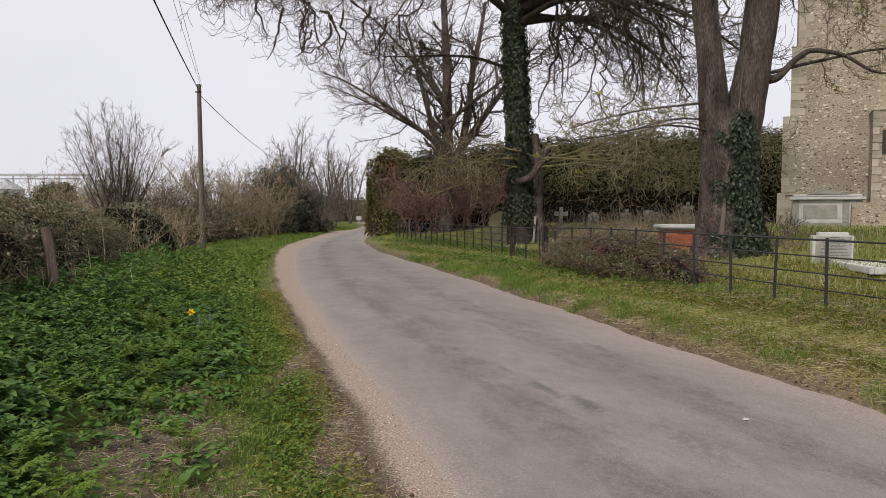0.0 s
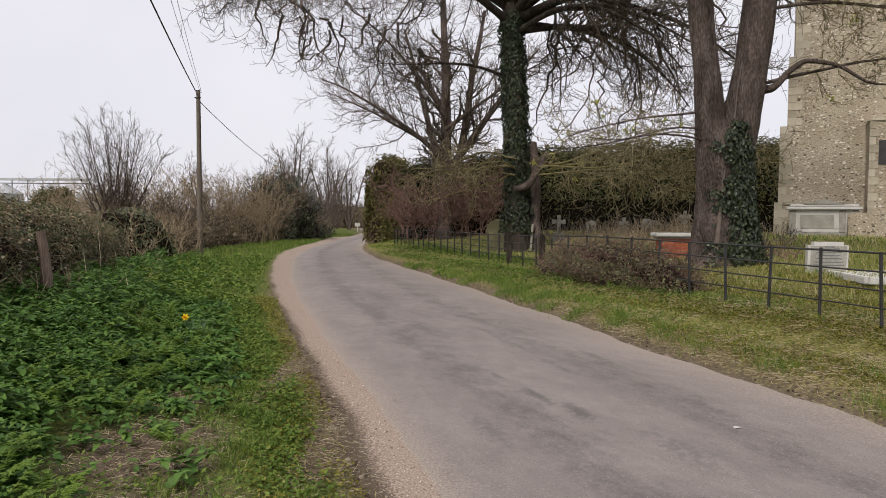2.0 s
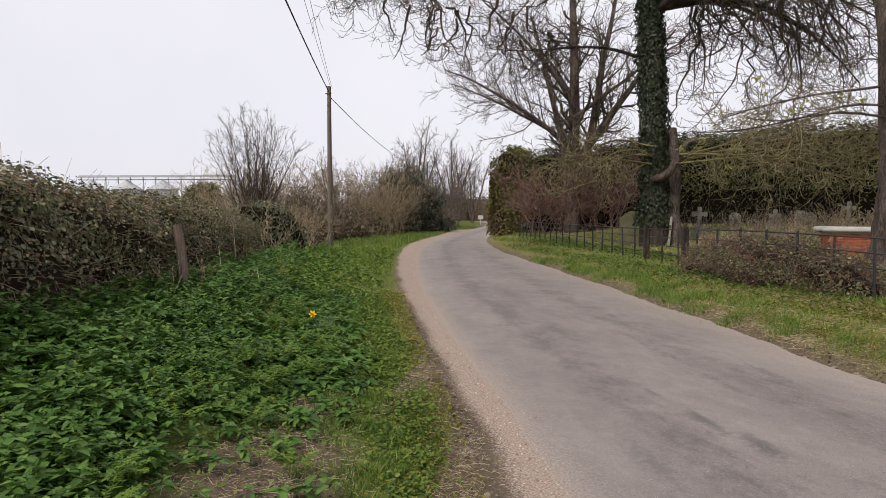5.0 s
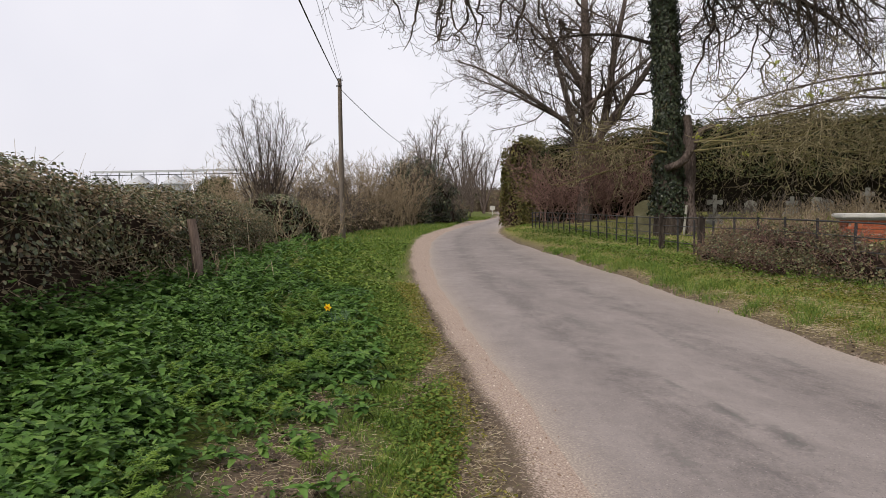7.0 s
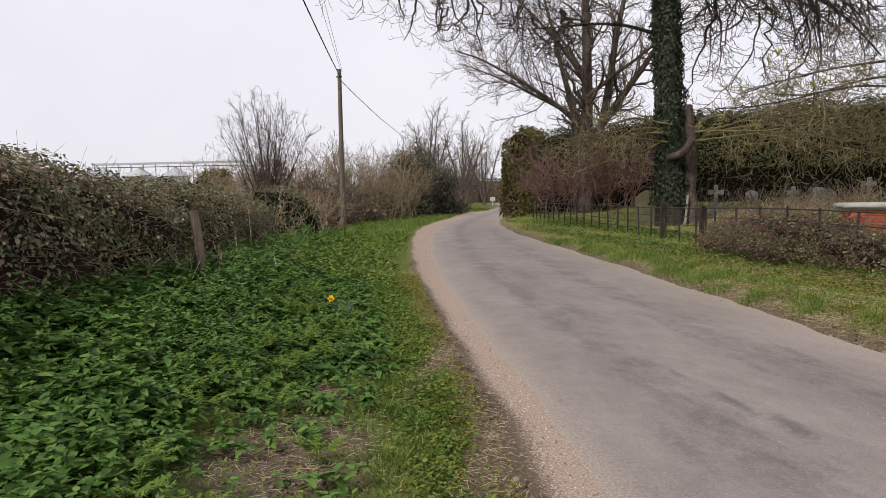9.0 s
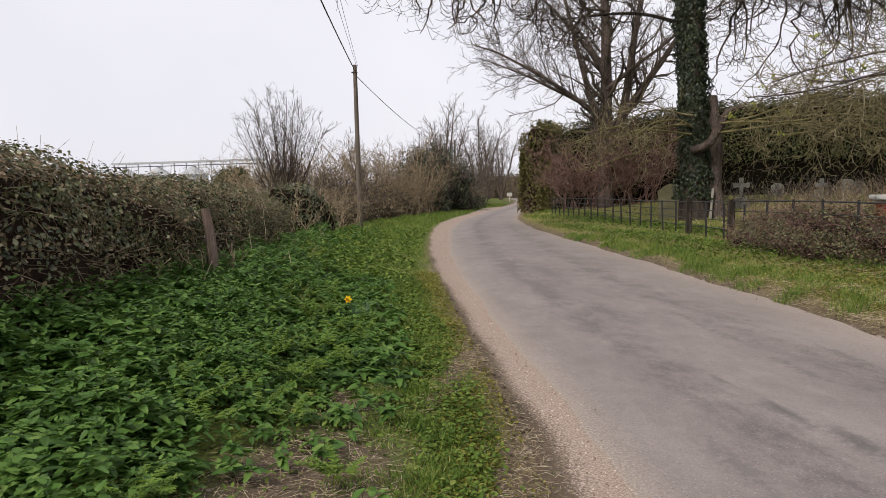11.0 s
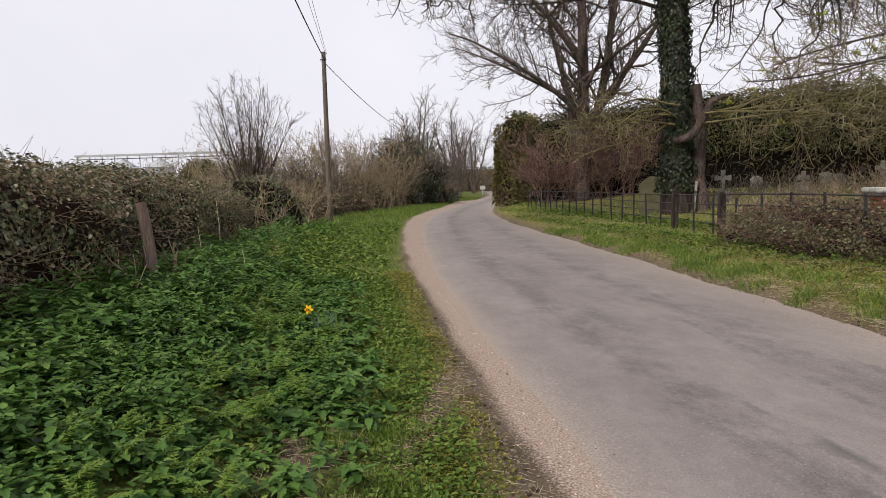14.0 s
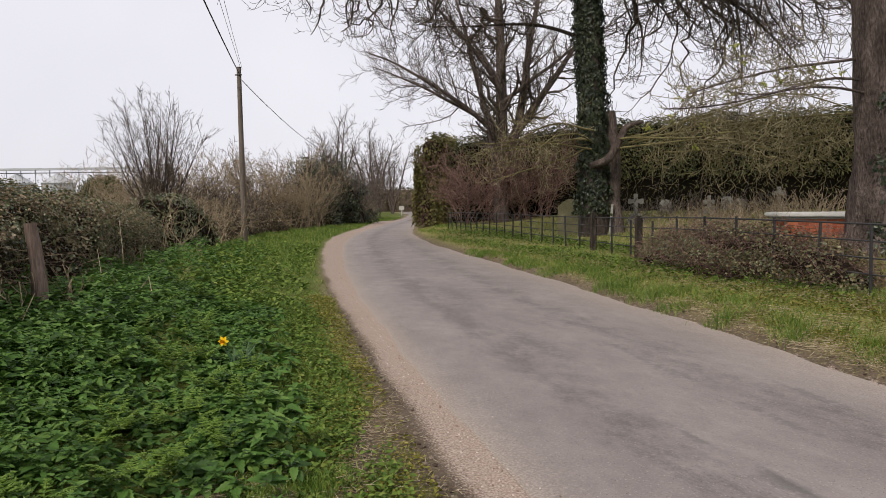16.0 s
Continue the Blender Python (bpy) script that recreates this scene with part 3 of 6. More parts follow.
def strip(name, left, right, lo, hi, crown, lift, material, label, category, cells=10):
    y = np.concatenate([np.arange(lo, 3, 0.4), np.arange(3, 12, 0.11), np.arange(12, hi + 0.01, 0.4)])
    l, r = left(y), right(y)
    t = np.linspace(0, 1, cells + 1)
    X = l[:, None] * (1 - t) + r[:, None] * t
    Y = np.repeat(y[:, None], cells + 1, axis=1)
    Z = lift + crown * (1 - (2 * t - 1) ** 2)[None, :] + 0 * X
    n = cells + 1
    i = np.arange(len(y) * n).reshape(len(y), n)
    f = np.stack([i[:-1, :-1], i[:-1, 1:], i[1:, 1:], i[1:, :-1]], axis=-1).reshape(-1, 4)
    me = mesh_from(name, np.stack([X, Y, Z], axis=-1), f, material, True)
    if name == "road":
        a, b = X - l[:, None], r[:, None] - X
        set_field(me, "dust", np.maximum(0.72 * np.exp(-(a / 0.16)), 0.66 * np.exp(-(b / 0.45))) + 0.1)
        stain = np.zeros_like(X)
        for cx, cy, ln, w, k in ((0.9, 5.9, 0.5, 0.09, 0.7), (1.18, 5.35, 0.4, 0.17, 0.66), (0.62, 6.6, 0.4, 0.08, 0.55), (1.35, 7.0, 0.7, 0.13, 0.5), (0.4, 4.9, 0.8, 0.22, 0.45), (2.3, 5.6, 0.9, 0.2, 0.5), (0.9, 8.6, 1.2, 0.2, 0.48), (-0.2, 9.6, 1.4, 0.3, 0.5),
                                 (1.7, 4.5, 0.8, 0.3, 0.45), (-1.2, 13.5, 2.5, 0.35, 0.46), (0.0, 12.5, 2.0, 0.3, 0.4), (1.9, 7.6, 0.9, 0.14, 0.5)):
            u, v = (X - cx) * 0.956 + (Y - cy) * 0.29, (Y - cy) * 0.956 - (X - cx) * 0.29
            stain = np.maximum(stain, (k - 0.02) * np.exp(-((u / w / 0.8) ** 2 + (v / ln) ** 2)))
        set_field(me, "stain", stain)
        set_field(me, "across", a)
        set_field(me, "along", Y)
        set_field(me, "wear", np.exp(-((a - 1.15) / 0.42) ** 2) + 0.9 * np.exp(-((a - 2.7) / 0.5) ** 2) - 0.5 * np.exp(-(a / 0.5) ** 2) - 0.6 * np.exp(-(b / 0.5) ** 2))
    return tagged(new(name, me), label, category, kind="structure")


wob = lambda y, a: a * (np.sin(y * 1.3) + 0.6 * np.sin(y * 3.1 + 1) + 0.4 * np.sin(y * 6.7))
edge_l = lambda y: np.interp(y, EDGE_Y, EDGE_L)
edge_r = lambda y: np.interp(y, EDGE_Y, EDGE_R)
road = strip("road", lambda y: edge_l(y) + wob(y, 0.02), lambda y: edge_r(y) + wob(y + 5, 0.055) + 0.02 * np.sin(y * 5.3) * np.sin(y * 2.2), -60, 178, 0.03, 0.0, M_ROAD,
             "worn pale grey asphalt of a narrow country lane", "road", 60)


# ---------------------------------------------------------------- growing things
def turn_dir(az, el):
    a, e = radians(az), radians(el)
    return np.array([math.cos(e) * math.cos(a), math.cos(e) * math.sin(a), math.sin(e)])


def limb_path(rng, start, az, el, length, droop, steps, wander=0.12, lift=0.0):
    """A bending limb: it sinks by droop degrees a metre, and its tip may lift again."""
    p = np.array(start, dtype=float)
    pts, step = [p.copy()], length / steps
    for i in range(steps):
        f = (i + 1) / steps
        el2 = el - droop * length * f + lift * max(0, f - 0.65) * 2.8
        d = turn_dir(az, max(-85, min(88, el2))) + rng.normal(0, wander, 3)
        p = p + step * d / np.linalg.norm(d)
        pts.append(p.copy())
    return np.array(pts)


def add_path(segs, pts, r0, r1):
    n = len(pts) - 1
    for i in range(n):
        a, b = r0 + (r1 - r0) * i / n, r0 + (r1 - r0) * (i + 1) / n
        segs.append((*pts[i], *pts[i + 1], a, b))


THIN = [0.006]


def spurs(rng, segs, per_metre, length, r, spread=45, lift=0.0, most=0.05):
    """Short end twigs along all thin segments, in two pieces each."""
    s = np.asarray(segs, dtype=float)
    thin = s[s[:, 6] < most]
    a, b = thin[:, :3], thin[:, 3:6]
    ln = np.linalg.norm(b - a, axis=1)
    i = np.repeat(np.arange(len(thin)), rng.poisson(ln * per_metre))
    n = len(i)
    f = rng.random(n)[:, None]
    at = a[i] + (b[i] - a[i]) * f
    d = (b[i] - a[i]) / np.maximum(ln[i], 1e-6)[:, None]
    q = np.cross(d, rng.normal(0, 1, (n, 3)))
    q /= np.maximum(np.linalg.norm(q, axis=1, keepdims=True), 1e-6)
    out = d * math.cos(radians(spread)) + q * math.sin(radians(spread))
    l = (length * rng.uniform(0.4, 1.4, n))[:, None] * 0.5
    mid = at + out * l
    d2 = out + np.array([0, 0, lift]) + rng.normal(0, 0.25, (n, 3))
    tip = mid + d2 / np.linalg.norm(d2, axis=1, keepdims=True) * l
    r = np.full((n, 1), r)
    return np.concatenate([s, np.concatenate([at, mid, r, r * 0.9], axis=1), np.concatenate([mid, tip, r * 0.9, r * 0.7], axis=1)])


def branch_out(rng, segs, pts, r0, level, spec):
    """Side shoots along a limb, level by level. spec per level: spacing, length, spread, droop, lift."""
    if level >= len(spec):
        return
    gap, ln, spread, droop, lift = spec[level]
    total = np.linalg.norm(np.diff(pts, axis=0), axis=1).sum()
    count = max(1, int(total / gap))
    n = len(pts) - 1
    for k in range(count):
        f = (k + rng.uniform(0.2, 0.9)) / count
        if level == 0 and f < 0.22:
            continue
        i = min(n - 1, int(f * n))
        at = pts[i] + (pts[i + 1] - pts[i]) * (f * n - i)
        d = pts[i + 1] - pts[i]
        d = d / max(1e-6, np.linalg.norm(d))
        q = rng.normal(0, 1, 3)
        q -= d * q.dot(d)
        q /= max(1e-6, np.linalg.norm(q))
        out = d * math.cos(radians(spread)) + q * math.sin(radians(spread))
        az, el = math.degrees(math.atan2(out[1], out[0])), math.degrees(math.asin(max(-1, min(1, out[2]))))
        length = ln * rng.uniform(0.55, 1.25) * (1.15 - 0.6 * f)
        steps = (5, 4, 3, 2)[min(level, 3)]
        sub = limb_path(rng, at, az, el, length, droop, steps, 0.2, lift)
        ra = max(THIN[0], r0 * (1 - 0.75 * f) * 0.5)
        add_path(segs, sub, ra, max(THIN[0] * 0.8, ra * 0.35))
        branch_out(rng, segs, sub, ra, level + 1, spec)


def ivy_on(rng, name, pts, radii, count, size, parent, material, side=None, lo=0.0, hi=1.0, label=""):
    """Leaves over a stretch of a trunk; side: azimuth of the clad half, or None for all round."""
    p, r = np.asarray(pts, dtype=float), np.asarray(radii, dtype=float)
    f = rng.uniform(lo, hi, count) * (len(p) - 1)
    i = np.minimum(f.astype(int), len(p) - 2)
    c = p[i] + (p[i + 1] - p[i]) * (f - i)[:, None]
    rad = r[i] + (r[i + 1] - r[i]) * (f - i)
    az = rng.uniform(0, 2 * math.pi, count) if side is None else radians(side) + rng.normal(0, 0.85, count)
    if side is not None:
        reach = np.abs((az - radians(side) + math.pi) % (2 * math.pi) - math.pi)
        keep = reach + 0.45 * np.sin(f * 5.0 + 1.0) + 0.3 * np.sin(f * 11 + az * 5) + 0.25 * np.sin(az * 9) + 0.9 * np.clip(f / (len(p) - 1) - 0.6, 0, 1) < 1.4
        f, i, c, rad, az = f[keep], i[keep], c[keep], rad[keep], az[keep]
        count = len(f)
    if side is None:
        rad = rad * (1 + 0.22 * np.clip(np.sin(f * 7.3 + az * 2) * np.sin(f * 3.1 - az * 3 + 1), 0, 1) + 0.12 * np.sin(f * 17 + az * 5))
    out = np.stack([np.cos(az), np.sin(az), np.zeros(count)], axis=1)
    at = c + out * (rad * rng.uniform(0.95, 1.22, count))[:, None]
    axis = np.stack([-np.sin(az), np.cos(az), -np.abs(rng.normal(1.2, 0.5, count))], axis=1) + rng.normal(0, 0.5, (count, 3))
    axis[:, :2] *= rng.choice([-1, 1], count)[:, None] * 0.6
    return mesh_part(name, leaves_mesh(name, at, axis, out + rng.normal(0, 0.35, (count, 3)), size * rng.uniform(0.6, 1.3, count), material, 0.8), parent, label)


def bare_tree(name, label, at, stems, spec, seed, twig_mat=None, bark=None, rough=0.12, sides=14, group="", spur=(4.0, 0.35, 0.007, 0.2)):
    """stems: rows of azimuth, elevation, length, droop, foot radius, tip radius, start height."""
    rng = np.random.default_rng(seed)
    tree = thing(name, label, "tree", at, group=group)
    segs = []
    for k, (az, el, length, droop, r0, r1, z0) in enumerate(stems):
        pts = limb_path(rng, (0, 0, z0), az, el, length, droop, 7, 0.06)
        mesh_part("limb" if z0 > 0.5 else "trunk", tube_mesh("stem", pts, np.linspace(r0, r1, len(pts)), bark or M_BARK, sides, rough, seed + k, 3), tree)
        branch_out(rng, segs, pts, r0 * 0.8, 0, spec)
    mesh_part("crown", segs_mesh("twigs", spurs(rng, segs, spur[0], spur[1], spur[2], 40, spur[3]), twig_mat or M_TWIG), tree, "bare leafless twigs")
    return tree


def thicket(name, label, category, box, stems, height, material, seed, spec, arch=6.0, group="", tilt=70, r=0.012, lean=(0, 0), spur=(3.0, 0.35, 0.008, 0.2)):
    """A twiggy bush: many thin stems rising from a plan box x0 y0 x1 y1."""
    rng = np.random.default_rng(seed)
    cx, cy = (box[0] + box[2]) / 2, (box[1] + box[3]) / 2
    z = land1(cx, cy)
    bush = thing(name, label, category, (cx, cy, z), group=group)
    segs, main = [], []
    for _ in range(stems):
        x, y = rng.uniform(box[0], box[2]), rng.uniform(box[1], box[3])
        h = height * rng.uniform(0.55, 1.08)
        pts = limb_path(rng, (x - cx, y - cy, land1(x, y) - z - 0.05), rng.uniform(0, 360), rng.uniform(tilt, 88), h, arch * rng.uniform(0.2, 1.4), 6, 0.14)
        pts[:, 0] += np.linspace(0, lean[0], len(pts))
        add_path(main, pts, r * rng.uniform(0.7, 1.5), 0.004)
        branch_out(rng, segs, pts, r, 0, spec)
    mesh_part("stem_mass", segs_mesh("stems", main, material, 5), bush)
    mesh_part("twig_mass", segs_mesh("twigs", spurs(rng, segs, spur[0], spur[1], spur[2], 38, spur[3]), material), bush)
    return bush


def core_mesh(name, line, z0, z1, half, seed, shape=2.4, uneven=0.14, rings=14, step=0.35):
    """The solid core sheet that stands for a hedge's dark inside, along a line of plan points, with an uneven rounded
    section.
    """
    line = np.asarray(line, dtype=float)
    ln = np.concatenate([[0], np.cumsum(np.linalg.norm(np.diff(line[:, :2], axis=0), axis=1))])
    t = np.arange(0, ln[-1] + 1e-6, step)
    c = np.stack([np.interp(t, ln, line[:, k]) for k in range(line.shape[1])], axis=1)
    tang = np.gradient(c[:, :2], axis=0)
    tang /= np.linalg.norm(tang, axis=1, keepdims=True)
    nrm = np.stack([-tang[:, 1], tang[:, 0]], axis=1)
    verts, faces = [], []
    for i in range(len(t)):
        end = (0.03, 0.72, 0.93, 1.0)[min(3, i, len(t) - 1 - i)]
        base = land1(c[i, 0], c[i, 1])
        for k in range(rings):
            an = math.pi * k / (rings - 1)
            ca, sa = math.cos(an), math.sin(an)
            e = 2.0 / shape
            px, pz = math.copysign(abs(ca) ** e, ca), abs(sa) ** e
            w = 1 + uneven * noise.noise(Vector((t[i] * 0.9 + seed, ca * 1.5, sa * 1.5))) * 2
            off = half * px * w * end
            zz = base + z0 + (z1 * (c[i, 2] if c.shape[1] > 2 else 1.0) - z0) * pz * (0.9 + 0.1 * w) * (0.94 + 0.06 * end)
            verts.append((c[i, 0] + nrm[i, 0] * off, c[i, 1] + nrm[i, 1] * off, zz))
    for i in range(len(t) - 1):
        for k in range(rings - 1):
            a = i * rings + k
            faces.append((a, a + 1, a + rings + 1, a + rings))
    return np.array(verts), np.array(faces)


def skin_points(rng, verts, faces, count, weight=None):
    """Random places on a skin, with its outward normals."""
    v = verts[faces]
    n = np.cross(v[:, 1] - v[:, 0], v[:, 3] - v[:, 0])
    area = np.linalg.norm(n, axis=1)
    n /= np.maximum(area[:, None], 1e-9)
    w = area if weight is None else area * weight(v.mean(axis=1), n)
    f = rng.choice(len(faces), count, p=w / w.sum())
    a, b = rng.random(count)[:, None], rng.random(count)[:, None]
    q = v[f]
    return (q[:, 0] * (1 - a) + q[:, 1] * a) * (1 - b) + (q[:, 3] * (1 - a) + q[:, 2] * a) * b, n[f]


def hedge(name, label, category, line, z0, z1, half, seed, layers, twigs=None, shape=2.4, uneven=0.14, group="", step=0.35, core=None):
    """layers: rows of leaf name, count, size, material, depth of the layer, weight or None. twigs: count, length, material."""
    rng = np.random.default_rng(seed)
    verts, faces = core_mesh(name, line, z0, z1, half, seed, shape, uneven, step=step)
    ob = thing(name, label, category, group=group)
    mid = verts.mean(axis=0)
    inner = verts.copy()
    mesh_part("core_sheet", mesh_from("core_sheet", inner, faces, core or M_CORE, True), ob)
    sign = 1.0
    pts, nrm = skin_points(rng, verts, faces, 200)
    if ((pts - mid) * nrm)[:, 2].mean() + ((pts - mid) * nrm)[:, :2].sum(axis=1).mean() < 0:
        sign = -1.0
    for leaf, count, size, material, depth, weight in layers:
        pts, nrm = skin_points(rng, verts, faces, count, (lambda c, n, w=weight: w(c, n * sign)) if weight else None)
        nrm = nrm * sign
        at = pts + nrm * rng.uniform(-0.03, depth, count)[:, None] + rng.normal(0, 0.03, (count, 3))
        axis = np.cross(nrm, rng.normal(0, 1, (count, 3))) + nrm * 0.4 - np.array([0, 0, 0.35])
        mesh_part(leaf, leaves_mesh(leaf, at, axis, nrm + rng.normal(0, 0.55, (count, 3)), size * rng.uniform(0.6, 1.35, count), material, 0.32 if material is M_YEW else 0.7), ob)
    if twigs:
        for count, length, material, r, up in twigs:
            pts, nrm = skin_points(rng, verts, faces, count)
            nrm = nrm * sign
            segs = []
            for p, q in zip(pts, nrm):
                d = q * rng.uniform(0.1, 0.9) + rng.normal(0, 0.75, 3) + np.array([0, 0, up])
                az, el = math.degrees(math.atan2(d[1], d[0])), math.degrees(math.atan2(d[2], math.hypot(d[0], d[1])))
                path = limb_path(rng, p - q * 0.05, az, el, length * rng.uniform(0.4, 1.3), rng.uniform(-10, 40), 2, 0.25)
                add_path(segs, path, r * rng.uniform(0.6, 1.4), r * 0.4)
            mesh_part("dead_wood", segs_mesh("twigs", segs, material), ob)
    return ob


# ---------------------------------------------------------------- roadside hedge on the left
HEDGE_LINE = [(-4.1, 1.0, 0.95), (-4.5, 2.6, 0.93), (-4.95, 4.6, 0.93), (-5.25, 6.0, 0.91), (-5.45, 6.7, 0.8), (-5.95, 8.2, 0.78), (-6.6, 10.3, 0.8), (-7.3, 12.5, 0.75), (-8.8, 16.0, 0.82), (-9.9, 19.0, 0.88)]
tangle = lambda c: np.clip(0.55 + 0.9 * np.sin(4.1 * c[:, 1] + 3.0 * c[:, 2]) * np.sin(2.7 * c[:, 0] - 5.3 * c[:, 2] + 1.9 * c[:, 1]) + 0.4 * np.sin(9.0 * c[:, 1] - 7.0 * c[:, 2]), 0.03, 1)
upper = lambda c, n: np.clip((c[:, 2] - land(c[:, 0], c[:, 1]) - 0.1) / 0.6, 0.25, 1) * np.maximum(tangle(c), 0.7 * np.clip(n[:, 2], 0, 1))
top_only = lambda c, n: np.clip(n[:, 2], 0.02, 1) ** 2
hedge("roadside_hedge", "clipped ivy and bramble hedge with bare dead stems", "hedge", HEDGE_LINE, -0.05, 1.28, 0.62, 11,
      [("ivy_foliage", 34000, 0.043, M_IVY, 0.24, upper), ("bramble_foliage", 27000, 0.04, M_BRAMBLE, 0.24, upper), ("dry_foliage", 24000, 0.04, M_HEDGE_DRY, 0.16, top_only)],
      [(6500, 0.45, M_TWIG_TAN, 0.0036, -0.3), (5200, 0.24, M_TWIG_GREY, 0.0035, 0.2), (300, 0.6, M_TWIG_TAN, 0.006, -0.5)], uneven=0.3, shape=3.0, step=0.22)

# ---------------------------------------------------------------- churchyard trees
CH_SPEC = [(0.27, 3.2, 50, 12, 45), (0.26, 1.3, 50, 14, 60)]
THIN[0] = 0.0095
rng = np.random.default_rng(5)
ivy_tree = thing("ivy_clad_tree", "bare chestnut tree with an ivy-clad trunk and drooping limbs", "tree", (2.72, 23.0, land1(2.72, 23.0)))
IVY_P = [(0.15, 0, -0.2), (0.1, 0, 2.2), (0.0, 0, 4.6), (-0.15, 0, 7.0), (-0.25, 0, 9.4)]
IVY_R = [0.64, 0.41, 0.40, 0.39, 0.34]
mesh_part("trunk", tube_mesh("trunk", IVY_P, IVY_R, M_BARK_DARK, 18, 0.16, 3), ivy_tree)
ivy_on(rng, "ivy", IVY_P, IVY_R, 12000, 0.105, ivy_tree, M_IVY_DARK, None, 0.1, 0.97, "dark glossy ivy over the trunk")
mesh_part("second_stem", tube_mesh("second_stem", [(0.85, -0.2, -0.2), (0.7, -0.15, 1.2), (0.75, -0.1, 2.6), (0.6, 0.1, 4.2)], [0.32, 0.24, 0.23, 0.2], M_BARK, 12, 0.12, 8), ivy_tree)
mesh_part("crooked_limb", tube_mesh("crooked_limb", [(-0.1, -0.5, 2.35), (0.4, -0.75, 2.5), (0.72, -0.8, 3.05), (0.95, -0.8, 3.6), (1.5, -0.85, 3.75)], [0.12, 0.14, 0.13, 0.11, 0.05], M_BARK, 10, 0.1, 9), ivy_tree)
ivy_tree.scale = (0.91, 0.91, 0.91)
segs, moss = [], []
LIMBS_A = [(185, 62, 15, 5.4, 0.3, 9.2), (172, 48, 13, 5.6, 0.25, 9.2), (205, 40, 11, 6.5, 0.22, 8.6), (182, 22, 6, 6.0, 0.1, 6.6),
           (355, 55, 12, 8.5, 0.3, 9.0), (340, 38, 10, 10.0, 0.24, 8.8), (10, 62, 15, 7.0, 0.28, 9.3), (25, 30, 9, 9.0, 0.2, 8.5),
           (265, 55, 11, 6.5, 0.22, 9.3), (90, 55, 11, 6.5, 0.22, 9.3), (300, 48, 11, 8.5, 0.22, 9.0), (225, 58, 12, 6.5, 0.22, 9.3), (140, 70, 12, 4.0, 0.25, 9.3), (60, 72, 12, 4.0, 0.25, 9.3),
           (178, 55, 12, 7.0, 0.2, 9.2), (195, 68, 16, 5.0, 0.25, 9.3), (192, 52, 15, 5.2, 0.22, 9.3), (350, 42, 8, 14, 0.2, 8.4), (335, 58, 11, 10, 0.22, 9.2), (5, 45, 9, 12, 0.2, 8.6), (320, 30, 8, 12, 0.18, 8.2), (345, 65, 14, 8, 0.25, 9.3),
           (180, 46, 12.5, 6.4, 0.16, 9.1), (188, 42, 13, 5.8, 0.16, 9.0), (174, 58, 13.5, 6.2, 0.18, 9.3), (198, 50, 12.5, 6.6, 0.16, 9.2), (165, 50, 12, 6.5, 0.16, 9.2)]
for k, (az, el, ln, dr, r0, z0) in enumerate(LIMBS_A):
    pts = limb_path(rng, (-0.2, 0, z0), az, el, ln, dr, 14, 0.2, 12)
    mesh_part("limb", tube_mesh("limb", pts, r0 * np.linspace(1, 0.22, len(pts)) ** 1.3 * 0.75, M_BARK_DARK, 8, 0.12, 20 + k, 1), ivy_tree)
    branch_out(rng, segs, pts, r0 * 0.6, 0, CH_SPEC)
# hanging branches below the spreading limbs
for k in range(72):
    right = k < 36
    x0 = rng.uniform(0.8, 7.2) if right else rng.uniform(-10.5, -3.0)
    z0 = rng.uniform(8.0, 10.8) - 0.12 * x0 if right else 10.3 + rng.uniform(-0.7, 1.0) - 0.42 * (x0 + 10.5)
    pts = limb_path(rng, (x0, rng.uniform(-3.5, 2.5), z0), rng.uniform(0, 360), rng.uniform(-75, -30), rng.uniform(2.6, 5.2) if right else rng.uniform(1.6, 3.2), rng.uniform(2, 9), 9, 0.4, 45)
    add_path(segs, pts, 0.055 * rng.uniform(0.6, 1.3), 0.014)
    branch_out(rng, segs, pts, 0.05, 0, [(0.36, 1.3, 52, 10, 60), (0.32, 0.6, 50, 8, 60)])
mesh_part("crown", segs_mesh("twigs", spurs(rng, segs, 0.95, 0.5, 0.009, 48, 0.25), M_TWIG), ivy_tree, "bare brown twigs with upturned tips")
# low mossy boughs, their side shoots hanging with upturned tips
for az, el, ln, dr, x0, z0 in [(352, 6, 8.5, 1.2, 0.9, 3.0), (338, -2, 7, 0.4, 0.6, 2.9), (325, 8, 6, 2.2, 0.7, 3.2), (5, 12, 8, 2.4, 1.3, 3.1), (346, 16, 9.5, 3.0, 1.0, 3.3), (330, 2, 5, 1.0, 2.4, 2.8), (358, 0, 6, 0.6, 3.2, 3.0), (340, 10, 6.5, 2.8, 4.0, 3.3), (350, 4, 5, 1.5, 5.0, 3.2),
                               (190, -6, 3.8, 3.5, -0.1, 2.9), (172, 4, 4.4, 5.0, -0.1, 3.2), (208, -4, 4.6, 4.0, -0.2, 3.0), (225, 10, 3.8, 8.0, 0.0, 3.1), (198, 10, 5.2, 6.0, -0.1, 3.4), (184, 20, 4.6, 9.0, -0.1, 3.5)]:
    pts = limb_path(rng, (x0, rng.uniform(-0.9, -0.2), z0), az + rng.normal(0, 6), el, ln, dr, 14, 0.38, 0)
    mesh_part("low_bough", tube_mesh("low_bough", pts, np.linspace(0.036, 0.012, len(pts)), M_MOSSY_BARK, 7, 0.12, int(az), 1), ivy_tree)
    branch_out(rng, moss, pts, 0.026, 0, [(0.2, 1.4, 75, 48, 80), (0.27, 0.75, 55, 40, 70)])
